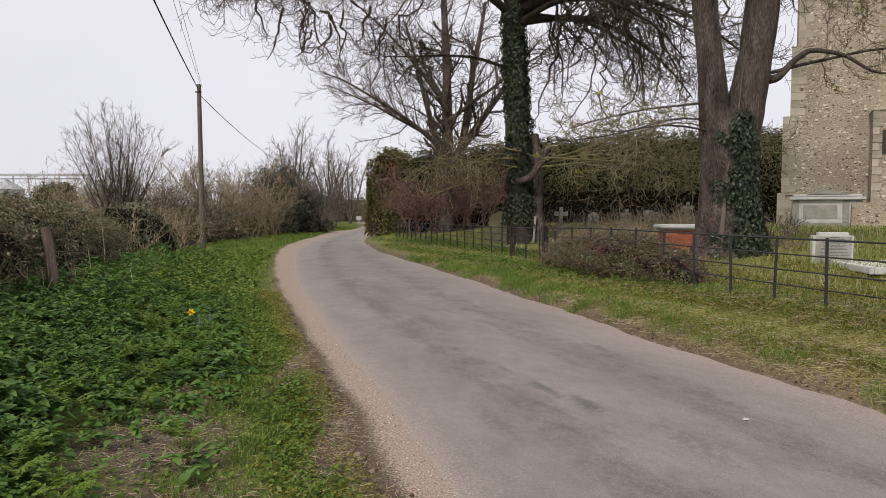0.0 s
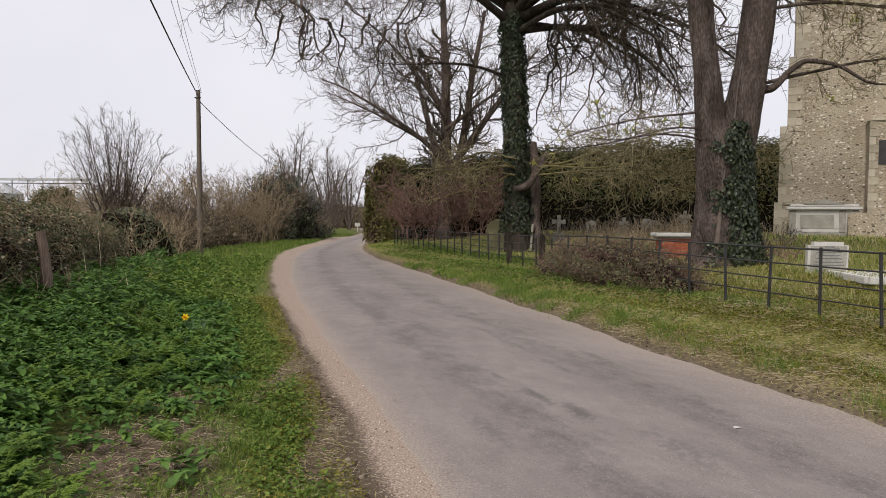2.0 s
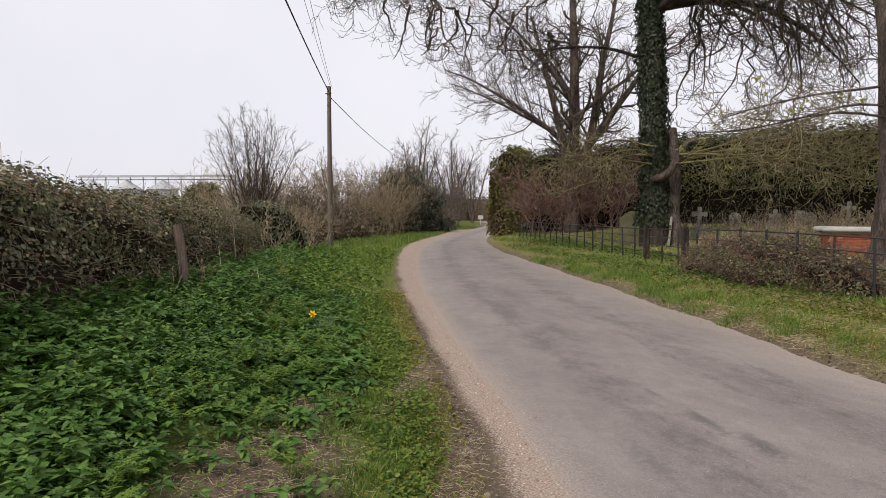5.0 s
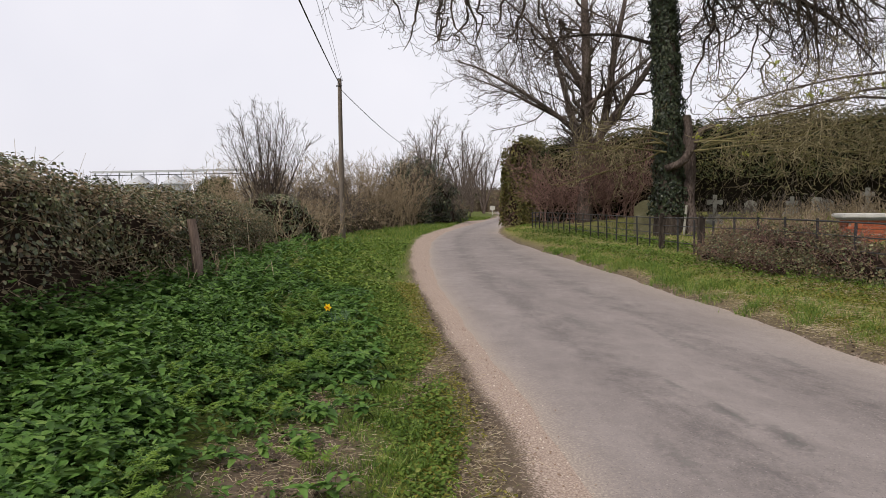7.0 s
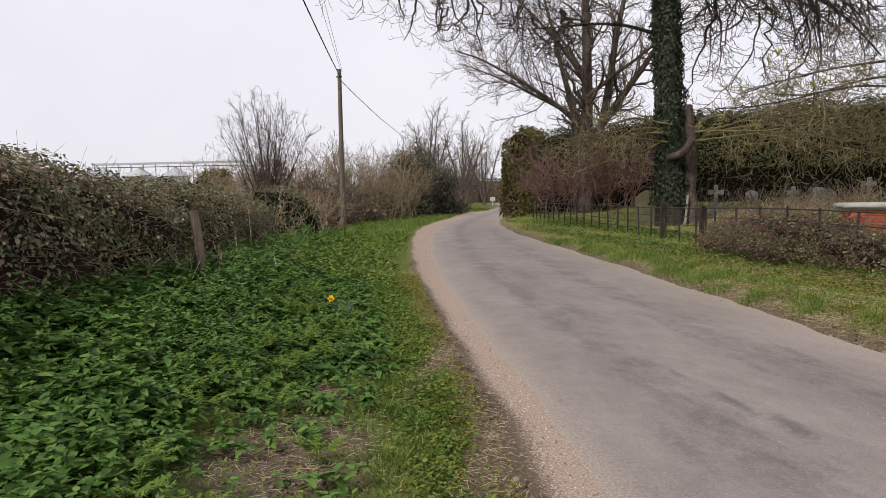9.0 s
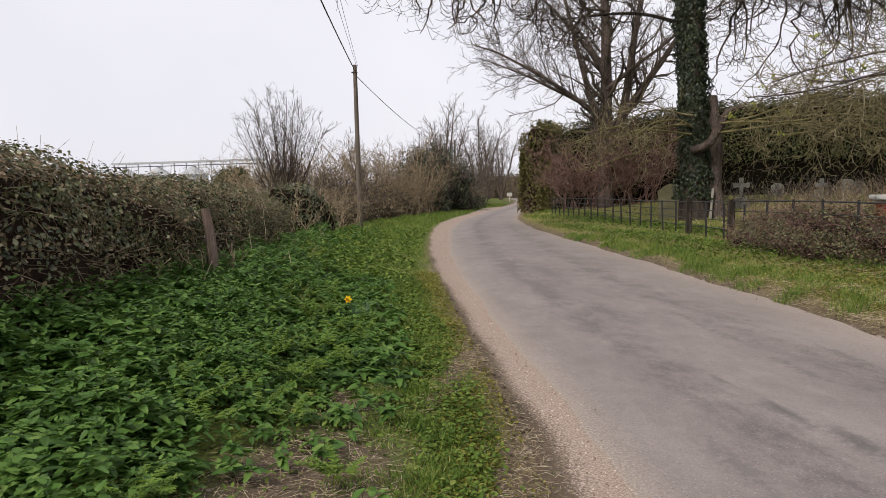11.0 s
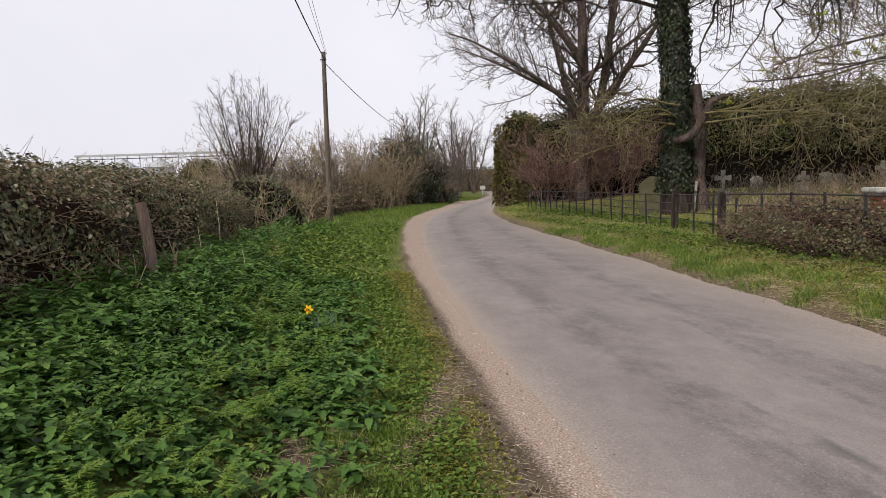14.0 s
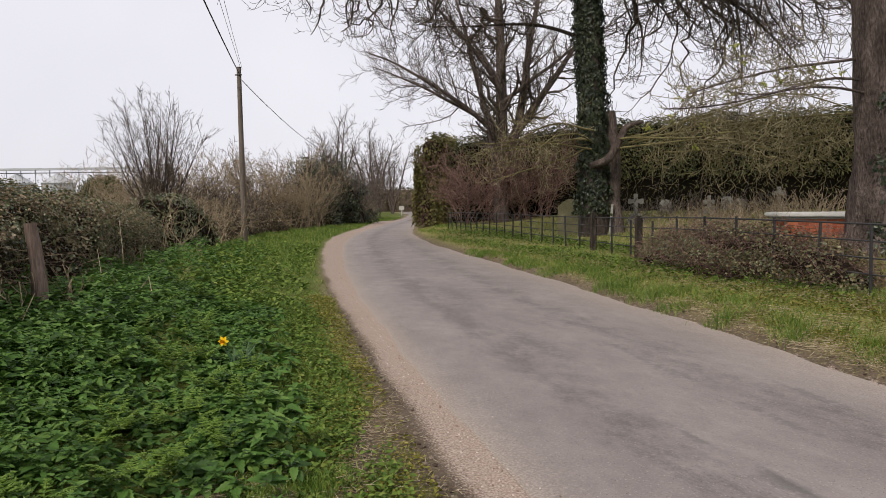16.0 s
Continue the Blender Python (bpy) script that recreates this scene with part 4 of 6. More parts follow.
mesh_part("low_crown", segs_mesh("low_twigs", spurs(rng, moss, 0.8, 0.4, 0.0085, 45, 0.2), M_TWIG_MOSS), ivy_tree, "low drooping mossy twigs")

twin = thing("twin_stemmed_tree", "great twin-stemmed chestnut with ivy on one side", "tree", (5.8, 13.2, land1(5.8, 13.2)))
TW_BASE = [(0.0, 0, -0.3), (-0.05, 0, 0.6), (-0.1, 0, 1.8), (-0.1, 0, 3.2), (-0.05, 0, 4.2)]
TW_BASE_R = [1.05, 0.86, 0.74, 0.70, 0.55]
mesh_part("trunk", tube_mesh("trunk", TW_BASE, TW_BASE_R, M_BARK, 22, 0.2, 31), twin)
TW_L = [(-0.35, 0, 2.6), (-0.5, 0, 4.4), (-0.7, 0.1, 6.4), (-0.95, 0.1, 9.0), (-1.2, 0.2, 12.5)]
TW_R = [(0.2, 0, 2.6), (0.45, -0.05, 4.4), (0.72, -0.05, 6.0), (0.95, 0, 8.4), (1.35, 0.1, 12.5)]
mesh_part("stem", tube_mesh("stem", TW_L, [0.5, 0.42, 0.36, 0.36, 0.3], M_BARK, 16, 0.1, 33), twin)
mesh_part("stem", tube_mesh("stem", TW_R, [0.55, 0.54, 0.48, 0.46, 0.36], M_BARK, 16, 0.14, 35), twin)
mesh_part("root_flare", tube_mesh("root_flare", [(-0.75, -0.35, -0.35), (-0.45, -0.5, 0.5), (-0.28, -0.55, 1.8), (-0.1, -0.52, 3.6)], [0.4, 0.22, 0.1, 0.05], M_BARK, 10, 0.15, 37), twin)
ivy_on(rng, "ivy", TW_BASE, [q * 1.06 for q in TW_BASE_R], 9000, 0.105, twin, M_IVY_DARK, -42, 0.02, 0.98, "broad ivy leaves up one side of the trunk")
mesh_part("dead_vine", tube_mesh("dead_vine", [(-0.6, -0.82, 0.0), (-0.45, -0.74, 1.2), (-0.4, -0.69, 1.9), (-0.3, -0.64, 2.7), (-0.12, -0.58, 3.5), (0.02, -0.52, 4.3), (0.08, -0.48, 5.0), (0.22, -0.45, 5.85)], [0.1, 0.06, 0.042, 0.034, 0.03, 0.026, 0.022, 0.012], M_TWIG_GREY, 8, 0.3, 41), twin, "pale dead ivy stem up the bark")
segs = []
mesh_part("side_limb", tube_mesh("side_limb", [(0.85, 0, 5.1), (1.3, -0.2, 5.15), (1.65, -0.3, 5.6), (2.1, -0.4, 5.95), (3.0, -0.6, 5.75), (3.7, -0.8, 5.2), (4.3, -1.0, 5.1)], [0.15, 0.115, 0.09, 0.075, 0.055, 0.04, 0.02], M_BARK, 8, 0.1, 39), twin)
LIMBS_B = [(-8, 25, 6, 5.5, 0.06, 5.3, 1.0), (-25, 35, 7, 8, 0.08, 7.5, 1.0), (10, 40, 8, 8, 0.08, 8.5, 1.0), (350, 55, 9, 9, 0.09, 9.5, 1.1), (185, -6, 4.5, 4, 0.04, 4.5, -0.6), (165, 45, 6, 9, 0.06, 8.5, -0.8), (-15, 15, 6, 7, 0.06, 7.5, 1.0), (-5, 30, 7, 10, 0.07, 8.8, 1.0), (-30, 20, 6, 8, 0.06, 8.2, 1.0), (0, 5, 6, 4, 0.05, 8.0, 1.0), (205, 0, 4.5, 5, 0.035, 3.6, -0.5), (180, 2, 5, 5, 0.035, 3.9, -0.6),
           (250, 40, 7, 7, 0.14, 8, -0.9), (95, 40, 7, 6, 0.14, 9, -0.9), (300, 45, 8, 7, 0.15, 9.5, 1.1), (60, 45, 8, 6, 0.15, 10, 1.1), (190, 50, 9, 6, 0.15, 10, -1.0), (330, 30, 7, 7, 0.12, 8.8, 1.0)]
for k, (az, el, ln, dr, r0, z0, x0) in enumerate(LIMBS_B):
    pts = limb_path(rng, (x0, 0, z0), az, el, ln, dr, 11, 0.2, 20)
    mesh_part("limb", tube_mesh("limb", pts, np.linspace(r0, 0.015, len(pts)), M_BARK, 7, 0.1, 60 + k, 1), twin)
    branch_out(rng, segs, pts, r0 * 0.6, 0, [(0.3, 2.0, 50, 14, 50), (0.28, 0.9, 48, 14, 50)])
twin.scale = (0.67, 0.67, 0.67)
cl = np.asarray(segs)[rng.choice(len(segs), 70), 3:6]
at = np.repeat(cl, 9, axis=0) + rng.normal(0, 0.05, (630, 3))
mesh_part("foliage", leaves_mesh("foliage", at, rng.normal(0, 1, (630, 3)) - np.array([0, 0, 0.5]), rng.normal(0, 1, (630, 3)), 0.11 * rng.uniform(0.5, 1.3, 630), M_BUD, 0.5), twin, "first yellow-green spring leaves")
mesh_part("crown", segs_mesh("twigs", spurs(rng, segs, 3.4, 0.35, 0.008, 48, 0.4), M_TWIG_MOSS), twin, "bare twigs with swelling buds")

bare_tree("many_stemmed_tree", "tall bare tree with several rough grey stems", (0.4, 36.0, land1(0.4, 36.0)),
          [(90, 89, 15, 0.1, 0.42, 0.12, -0.2), (20, 80, 13, 0.4, 0.32, 0.08, 0.0), (160, 80, 12, 0.6, 0.22, 0.06, 0.0), (10, 60, 9, 1.0, 0.26, 0.05, 3.5), (185, 50, 8, 3.5, 0.15, 0.03, 4.2), (178, 35, 7.5, 1.5, 0.12, 0.02, 4.6), (200, 60, 8, 3, 0.13, 0.02, 6.5), (350, 45, 7, 3, 0.12, 0.02, 6.0), (120, 50, 7, 3, 0.12, 0.02, 7.0)],
          [(0.36, 2.8, 45, 4, 20), (0.3, 1.2, 42, 3, 10)], 71, M_TWIG_GREY, spur=(3.8, 0.5, 0.0085, 0.2))

# yew hedge behind the graves, and its olive end by the lane
YEW = [(-2.4, 41.0), (1.5, 40.5), (6.0, 39.0), (11.0, 37.0), (16.0, 34.5), (20.0, 33.0)]
# Few leaves low down, so the shade-coloured core shows at the yew's foot.
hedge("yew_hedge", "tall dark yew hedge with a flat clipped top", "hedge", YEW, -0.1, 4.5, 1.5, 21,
      [("foliage", 27000, 0.18, M_YEW, 0.45, lambda c, n: np.clip((c[:, 2] - 2.2) / 1.2, 0.08, 1))], [(2600, 1.0, M_TWIG_GREY, 0.011, -0.3), (2200, 1.3, M_TWIG_MOSS, 0.011, -0.3)], shape=3.0, uneven=0.2, step=0.5, core=M_CORE_SHADE)
hedge("olive_hedge_end", "olive-green evergreen hedge end beside the lane", "hedge", [(-4.0, 41.0), (-3.1, 41.7), (-2.0, 42.4)], 0.1, 5.0, 0.85, 23,
      [("foliage", 15000, 0.15, M_LAUREL, 0.5, lambda c, n: np.clip(0.5 + np.sin(3.1 * c[:, 2] + 2.0 * c[:, 0]) * np.sin(2.3 * c[:, 1] - 1.7 * c[:, 2]), 0.1, 1))], [(1500, 0.9, M_TWIG_RED, 0.009, -0.1)], shape=2.5, uneven=0.32, step=0.3)
thicket("reddish_shrub", "dense leafless shrub of fine reddish-brown twigs", "shrub", (-1.9, 35.2, 3.0, 37.5), 80, 4.2, M_TWIG_RED, 41, [(0.3, 1.4, 38, 5, 10), (0.34, 0.7, 38, 3, 10)], tilt=50, r=0.016, spur=(1.2, 0.5, 0.012, 0.2))

# ---------------------------------------------------------------- tower and tombs
tower = thing("church_tower", "flint church tower with dressed limestone corners", "church", (14.15, 27.0, land1(14.6, 27.5) - 0.3), -28)
part("wall", box_bm(7.0, 7.0, 15.0, (3.9, 3.5, 0)), M_FLINT, tower, "mottled buff flint rubble")
for sx, z0, h, off in [(0.95, 0.0, 1.5, -0.2), (0.85, 1.5, 3.0, -0.06), (0.62, 4.5, 3.0, 0.2)]:
    part("buttress", box_bm(sx, 1.0, h, (off + sx / 2, 0.35, z0), 0.02), M_FLINT, tower)
part("buttress_slope", box_bm(1.0, 1.06, 0.12, (0.3, 0.35, 1.5), 0.05), M_ASHLAR, tower)
rq = np.random.default_rng(9)
q_me = box_bm(1, 1, 1, (0, 0, 0), 0.04)
q_mesh = bpy.data.meshes.new("quoin")
q_me.to_mesh(q_mesh)
q_me.free()
q_mesh.materials.append(M_ASHLAR)
for k in range(34):
    z = 0.1 + k * 0.31
    x = -0.2 if z < 1.5 else (-0.06 if z < 4.5 else (0.2 if z < 7.5 else 0.42))
    w = 0.52 if k % 2 else 0.3
    q = mesh_part("quoin", q_mesh, tower)
    q.matrix_local = Matrix.Translation((x + w / 2 - 0.012, -0.155 + 0.02 if z < 7.5 else 0.02, z)) @ Matrix.Diagonal((w, 0.06, 0.29 + 0.01 * rq.random(), 1))
# angle buttress with stone dressings
part("front_buttress", box_bm(0.9, 1.3, 4.6, (3.4, -0.5, 0), 0.02), M_FLINT, tower)
part("buttress_slope", box_bm(0.98, 1.4, 0.14, (3.4, -0.5, 4.6), 0.05), M_ASHLAR, tower)
part("front_buttress", box_bm(0.9, 1.0, 1.2, (3.4, -0.75, 0), 0.02), M_ASHLAR, tower)
for k in range(15):
    z = 0.15 + k * 0.3
    for x, w in ((2.95, 0.3 if k % 2 else 0.2), (3.85, 0.2 if k % 2 else 0.3)):
        q = mesh_part("quoin", q_mesh, tower)
        q.matrix_local = Matrix.Translation((x + (w / 2 if x < 3.4 else -w / 2), -1.16, z)) @ Matrix.Diagonal((w, 0.04, 0.28, 1))
part("flint_panel", box_bm(0.3, 0.03, 0.9, (3.4, -1.155, 3.0)), M_IRON, tower, "dark knapped flint panel")

wt = thing("chest_tomb", "weathered limestone chest tomb with a low pediment", "tomb", (14.9, 25.2, land1(14.9, 25.2) + 0.05), -28, "tombs")
wt.scale = (1.12, 1.12, 1.12)
part("plinth", box_bm(2.3, 1.1, 0.14, (0, 0, -0.05), 0.02), M_STONE, wt)
part("body", box_bm(2.0, 0.85, 0.78, (0, 0, 0.09), 0.015), M_STONE_WHITE, wt)
for x in (-0.93, -0.35 + 0.9, 0.93):
    part("pilaster", box_bm(0.2, 0.9, 0.76, (x, 0, 0.1), 0.02), M_STONE, wt)
part("side_panel", box_bm(1.05, 0.88, 0.5, (-0.2, 0, 0.22), 0.02), M_STONE, wt)
part("cornice", box_bm(2.25, 1.1, 0.1, (0, 0, 0.87), 0.025), M_STONE_WHITE, wt)
part("top_slab", box_bm(2.05, 0.95, 0.1, (0, 0, 0.97), 0.03), M_STONE_WHITE, wt)
bm = bmesh.new()
vs = [bm.verts.new(v) for v in ((-0.6, -0.5, 1.07), (0.6, -0.5, 1.07), (0, -0.5, 1.24), (-0.6, 0.45, 1.07), (0.6, 0.45, 1.07), (0, 0.45, 1.24))]
for f in ((0, 1, 2), (5, 4, 3), (0, 2, 5, 3), (2, 1, 4, 5), (1, 0, 3, 4)):
    bm.faces.new([vs[i] for i in f])
part("pediment", bm, M_STONE, wt)
tagged(part("low_stone_wall", box_bm(1.5, 0.5, 1.0, (0, 0, -0.1), 0.05), M_FLINT), "low rough flint stub wall beside the chest tomb", "wall", kind="structure").matrix_world = pose(15.75, 23.6, land1(15.7, 23.6), 0, 0, -28)

# brick table tomb with a stone slab
bt = thing("brick_tomb", "red brick table tomb with a pale stone slab", "tomb", (6.65, 17.2, land1(6.65, 17.2) - 0.17), -8, "tombs")
part("mortar_core", box_bm(1.52, 0.86, 0.72, (0, 0, -0.05)), M_MORTAR, bt)
b_bm = box_bm(1, 1, 1, (0, 0, -0.5), 0.05)
b_mesh = bpy.data.meshes.new("brick")
b_bm.to_mesh(b_mesh)
b_bm.free()
b_mesh.materials.append(M_BRICK)
for row in range(9):
    z = 0.0 + row * 0.076
    for side, (ox, oy, turn, n) in enumerate(((0, -0.43, 0, 7), (-0.76, 0, 90, 4), (0.76, 0, 90, 4))):
        for k in range(n):
            s = (k - (n - 1) / 2) * 0.224 + (0.056 if row % 2 else -0.056)
            q = mesh_part("brick", b_mesh, bt)
            px, py = (ox + s, oy) if not turn else (ox, oy + s * 0.95)
            q.matrix_local = pose(px, py, z, 0, 0, turn) @ Matrix.Diagonal((0.212, 0.04, 0.065, 1))
part("slab", box_bm(1.85, 1.1, 0.1, (0, 0, 0.67), 0.025), M_STONE_WHITE, bt, "pale lichened stone slab")
part("slab_moulding", box_bm(1.7, 0.98, 0.05, (0, 0, 0.622), 0.015), M_STONE, bt)


def headstone(name, label, at, w, h, d, material, style, rz=0.0, tilt=0.0, group="headstones"):
    ob = thing(name, label, "gravestone", (*at, land1(*at) - 0.03), rz, group)
    bm = bmesh.new()
    top = []
    n = 14
    if style == "round":
        for k in range(n + 1):
            t = k / n
            x = -w / 2 + w * t
            sh = 0.10 * w
            z = h - 0.17 * h + 0.17 * h * math.sin(math.pi * min(1, max(0, (t - 0.1) / 0.8))) ** 0.7
            top.append((x, z))
    else:
        top = [(-w / 2, h - 0.06), (-w / 2 + 0.09, h - 0.06), (-w / 2 + 0.09, h), (w / 2 - 0.09, h), (w / 2 - 0.09, h - 0.06), (w / 2, h - 0.06)]
    ring = [(-w / 2, 0.0)] + top + [(w / 2, 0.0)]
    front = [bm.verts.new((x, -d / 2, z)) for x, z in ring]
    back = [bm.verts.new((x, d / 2, z)) for x, z in ring]
    bm.faces.new(front)
    bm.faces.new(back[::-1])
    for k in range(len(ring)):
        j = (k + 1) % len(ring)
        bm.faces.new((front[j], front[k], back[k], back[j]))
    bmesh.ops.recalc_face_normals(bm, faces=bm.faces)
    bmesh.ops.rotate(bm, verts=bm.verts, cent=(0, 0, 0), matrix=Matrix.Rotation(radians(tilt), 3, "X"))
    part("stone", bm, material, ob)
    return ob


def cross_stone(label, at, h, s, material, rz=0.0, tilt=0.0):
    ob = thing("cross_gravestone", label, "gravestone", (*at, land1(*at) - 0.02), rz, "headstones")
    part("base", box_bm(0.62 * s, 0.5 * s, 0.22 * s, (0, 0, 0), 0.03), material, ob)
    part("base", box_bm(0.42 * s, 0.36 * s, 0.2 * s, (0, 0, 0.22 * s), 0.02), material, ob)
    part("shaft", box_bm(0.15 * s, 0.13 * s, h - 0.42 * s, (0, 0, 0.42 * s), 0.015), material, ob)
    arm = part("arm", box_bm(0.56 * s, 0.12 * s, 0.15 * s, (0, 0, h - 0.36 * s), 0.015), material, ob)
    for x in (-0.22, 0.22):
        part("arm_end", box_bm(0.13 * s, 0.135 * s, 0.2 * s, (x * s, 0, h - 0.385 * s), 0.02), material, ob)
    return ob


headstone("gravestone", "tall lichened headstone with a shouldered round top", (2.2, 23.9), 0.82, 1.22, 0.12, M_STONE_MOSS, "round", -14, -4)
wg = headstone("gravestone", "pale granite headstone with lettering over a kerbed grave", (7.25, 12.1), 0.7, 0.6, 0.12, M_STONE_WHITE, "step", -10, 3)
# Thin grey panel on the pale stone: the front's shade as colour.
bm = box_bm(0.62, 0.004, 0.5, (0.01, -0.062, 0.03))
bmesh.ops.rotate(bm, verts=bm.verts, cent=(0, 0, 0), matrix=Matrix.Rotation(radians(3), 3, "X"))
part("face", bm, M_STONE, wg, "inscribed face, greyed to stand for its shade")
for k, (w, z) in enumerate([(0.17, 0.5), (0.36, 0.46), (0.44, 0.40), (0.38, 0.34), (0.44, 0.28), (0.48, 0.215), (0.52, 0.16)]):
    part("inscription", box_bm(w, 0.004, 0.02 if k != 4 else 0.03, (0.02, -0.0635 - z * 0.052, z)), M_LETTER, wg, "unreadable dark lettering")
kerb = thing("grave_kerb", "pale stone kerb filled with white chippings", "grave", (7.65, 11.35, land1(7.65, 11.35)), -10)
for sx, sy, x, y in ((1.0, 0.12, 0, -0.95), (0.12, 1.9, -0.5, 0), (0.12, 1.9, 0.5, 0)):
    part("kerb_stone", box_bm(sx, sy, 0.12, (x, y, -0.04), 0.015), M_STONE_WHITE, kerb)
part("chippings", box_bm(0.9, 1.8, 0.08, (0, 0.03, -0.03)), M_STONE_WHITE, kerb)
cross_stone("lichened stone cross on a stepped base", (4.85, 26.2), 1.1, 0.95, M_STONE, -12)
cross_stone("small stone cross above the brick tomb", (10.3, 27.2), 1.0, 0.85, M_STONE, 8)
cross_stone("leaning grey stone cross in long grass", (7.7, 27.0), 0.75, 0.85, M_STONE, 25)
headstone("gravestone", "small leaning grey headstone in long grass", (9.6, 29.0), 0.45, 0.62, 0.1, M_STONE, "round", -18, 6)
headstone("gravestone", "low grey headstone half hidden by dead stems", (7.4, 31.5), 0.5, 0.6, 0.1, M_STONE, "round", 8, -3)
headstone("gravestone", "low weathered headstone near the hedge", (10.4, 32.5), 0.5, 0.7, 0.1, M_STONE, "step", 5, 2)
tagged(part("leaning_marker_post", box_bm(0.07, 0.05, 1.0, (0, 0, -0.05), 0.01), M_STONE), "pale narrow upright stone marker", "marker").matrix_world = pose(3.2, 22.5, land1(3.2, 22.5), 0, 4, 0)

# ---------------------------------------------------------------- iron estate fence
fence = thing("estate_fence", "old black iron estate railing with flat rails", "fence")


def fence_at(s):
    x, y = 5.04 - 0.2455 * s, 8.51 + 0.8556 * s
    if y > 30:
        x += 0.012 * (y - 30) ** 2 * 0.4
    return x, y


for s in range(-9, 31):
    x, y = fence_at(s)
    z = land1(x, y)
    h = 0.93 if s < 9 else 0.84
    p = part("post", box_bm(0.045, 0.02, h + 0.1, (0, 0, -0.1), 0.004), M_IRON, fence)
    p.matrix_world = pose(x, y, z, math.sin(s * 2.1) * 1.5, math.sin(s * 1.7) * 1.2 - 0.6, 16)
line_s = np.arange(-9, 31)
line_xy = np.array([fence_at(q) for q in line_s])
line_z = land(line_xy[:, 0], line_xy[:, 1])
for _ in range(6):
    line_z[1:-1] = (line_z[:-2] + 2 * line_z[1:-1] + line_z[2:]) / 4
line_h = np.interp(line_s, [8, 12], [0.93, 0.84])
for j, f in enumerate((0.98, 0.74, 0.5, 0.27)):
    r = 0.014 if j == 0 else 0.011
    pts = np.concatenate([line_xy, (line_z + line_h * f)[:, None]], axis=1)
    mesh_part("rail", tube_mesh("rail", pts, np.full(len(pts), r), M_IRON, 6, 0.0, 0, 1), fence)
for s, w in ((9.65, 0.13), (12.1, 0.13)):
    x, y = fence_at(s)
    x -= 0.02
    p = thing("gate_post", "square weathered timber gate post in the railing", "post", (x, y, land1(x, y)), 16, "gate posts")
    part("shaft", box_bm(w, w, 1.1, (0, -0.05, -0.2), 0.012), M_BARK_DARK, p)
    part("cap", box_bm(w * 0.8, w * 0.8, 0.04, (0, -0.05, 0.9), 0.015), M_BARK_DARK, p)

# brambles over the fence
BR = [fence_at(3.2) + (0.5,), fence_at(4.2) + (0.9,), fence_at(5.5) + (1.05,), fence_at(7.2) + (1.0,), fence_at(9.1) + (0.75,)]
hedge("bramble_patch", "low tangle of brambles growing through the railing", "bramble", [(x + 0.15, y, k) for x, y, k in BR], -0.05, 0.5, 0.45, 51,
      [("bramble_foliage", 11000, 0.043, M_BRAMBLE, 0.28, None), ("ivy_foliage", 5000, 0.045, M_IVY, 0.3, None)], [(3600, 0.5, M_TWIG_RED, 0.0045, 0.4)], shape=1.8, uneven=0.65)

# ---------------------------------------------------------------- pole and cables
def utility_pole(at, h, r, label, lean=0.0):
    p = thing("utility_pole", label, "pole", (*at, land1(*at)), group="utility poles")
    p.matrix_world = pose(*at, land1(*at), 0, lean, 0)
    mesh_part("shaft", tube_mesh("shaft", [(0, 0, -0.3), (0, 0, h * 0.5), (0, 0, h)], [r, r * 0.86, r * 0.72], M_POLE, 12, 0.02, 4), p)
    part("cap", box_bm(r * 1.3, r * 1.3, 0.03, (0, 0, h), 0.01), M_IRON, p)
    part("insulator_bracket", box_bm(0.3, 0.06, 0.05, (0, -0.08, h - 0.35), 0.01), M_IRON, p)
    part("step_bolt", box_bm(0.02, 0.16, 0.02, (0, -r, h - 0.9)), M_IRON, p)
    return p


utility_pole((-11.1, 30.7), 7.62, 0.13, "tall weathered timber utility pole on the grass verge", -0.3)
utility_pole((-15.6, 76.0), 7.4, 0.13, "distant timber utility pole by the lane")
utility_pole((0.9, -12.0), 7.6, 0.13, "timber utility pole further back along the lane")


def cable(name, a, b, sag, r, label):
    pts = []
    for k in range(25):
        t = k / 24
        p = Vector(a).lerp(Vector(b), t)
        p.z -= sag * 4 * t * (1 - t)
        pts.append(tuple(p))
    segs = [(*pts[k], *pts[k + 1], r, r) for k in range(24)]
    return tagged(mesh_part(name, segs_mesh(name, segs, M_WIRE, 5)), label, "cable", "overhead cables")


cable("overhead_cable", (-11.1, 30.6, 7.3), (0.9, -12.0, 7.5), 0.45, 0.022, "thick black overhead cable sagging between poles")
cable("overhead_cable", (-11.0, 30.6, 7.45), (1.9, -12.0, 7.7), 0.3, 0.007, "thin overhead wire between poles")
cable("overhead_cable", (-10.95, 30.6, 7.45), (2.3, -12.0, 7.7), 0.3, 0.007, "thin overhead wire between poles")
cable("overhead_cable", (-11.1, 30.7, 7.1), (-15.6, 76.0, 6.9), 0.9, 0.018, "black overhead cable running on down the lane")

# stake in the hedge
st = thing("hedge_stake", "split weathered timber stake leaning in the hedge", "post", (-4.84, 8.0, land1(-4.84, 8.0)), 0)
mesh_part("stake", tube_mesh("stake", [(0.03, 0, -0.2), (0.03, 0, 0.4), (-0.03, 0, 0.9)], [0.075, 0.065, 0.05], M_WOOD, 9, 0.22, 6), st)

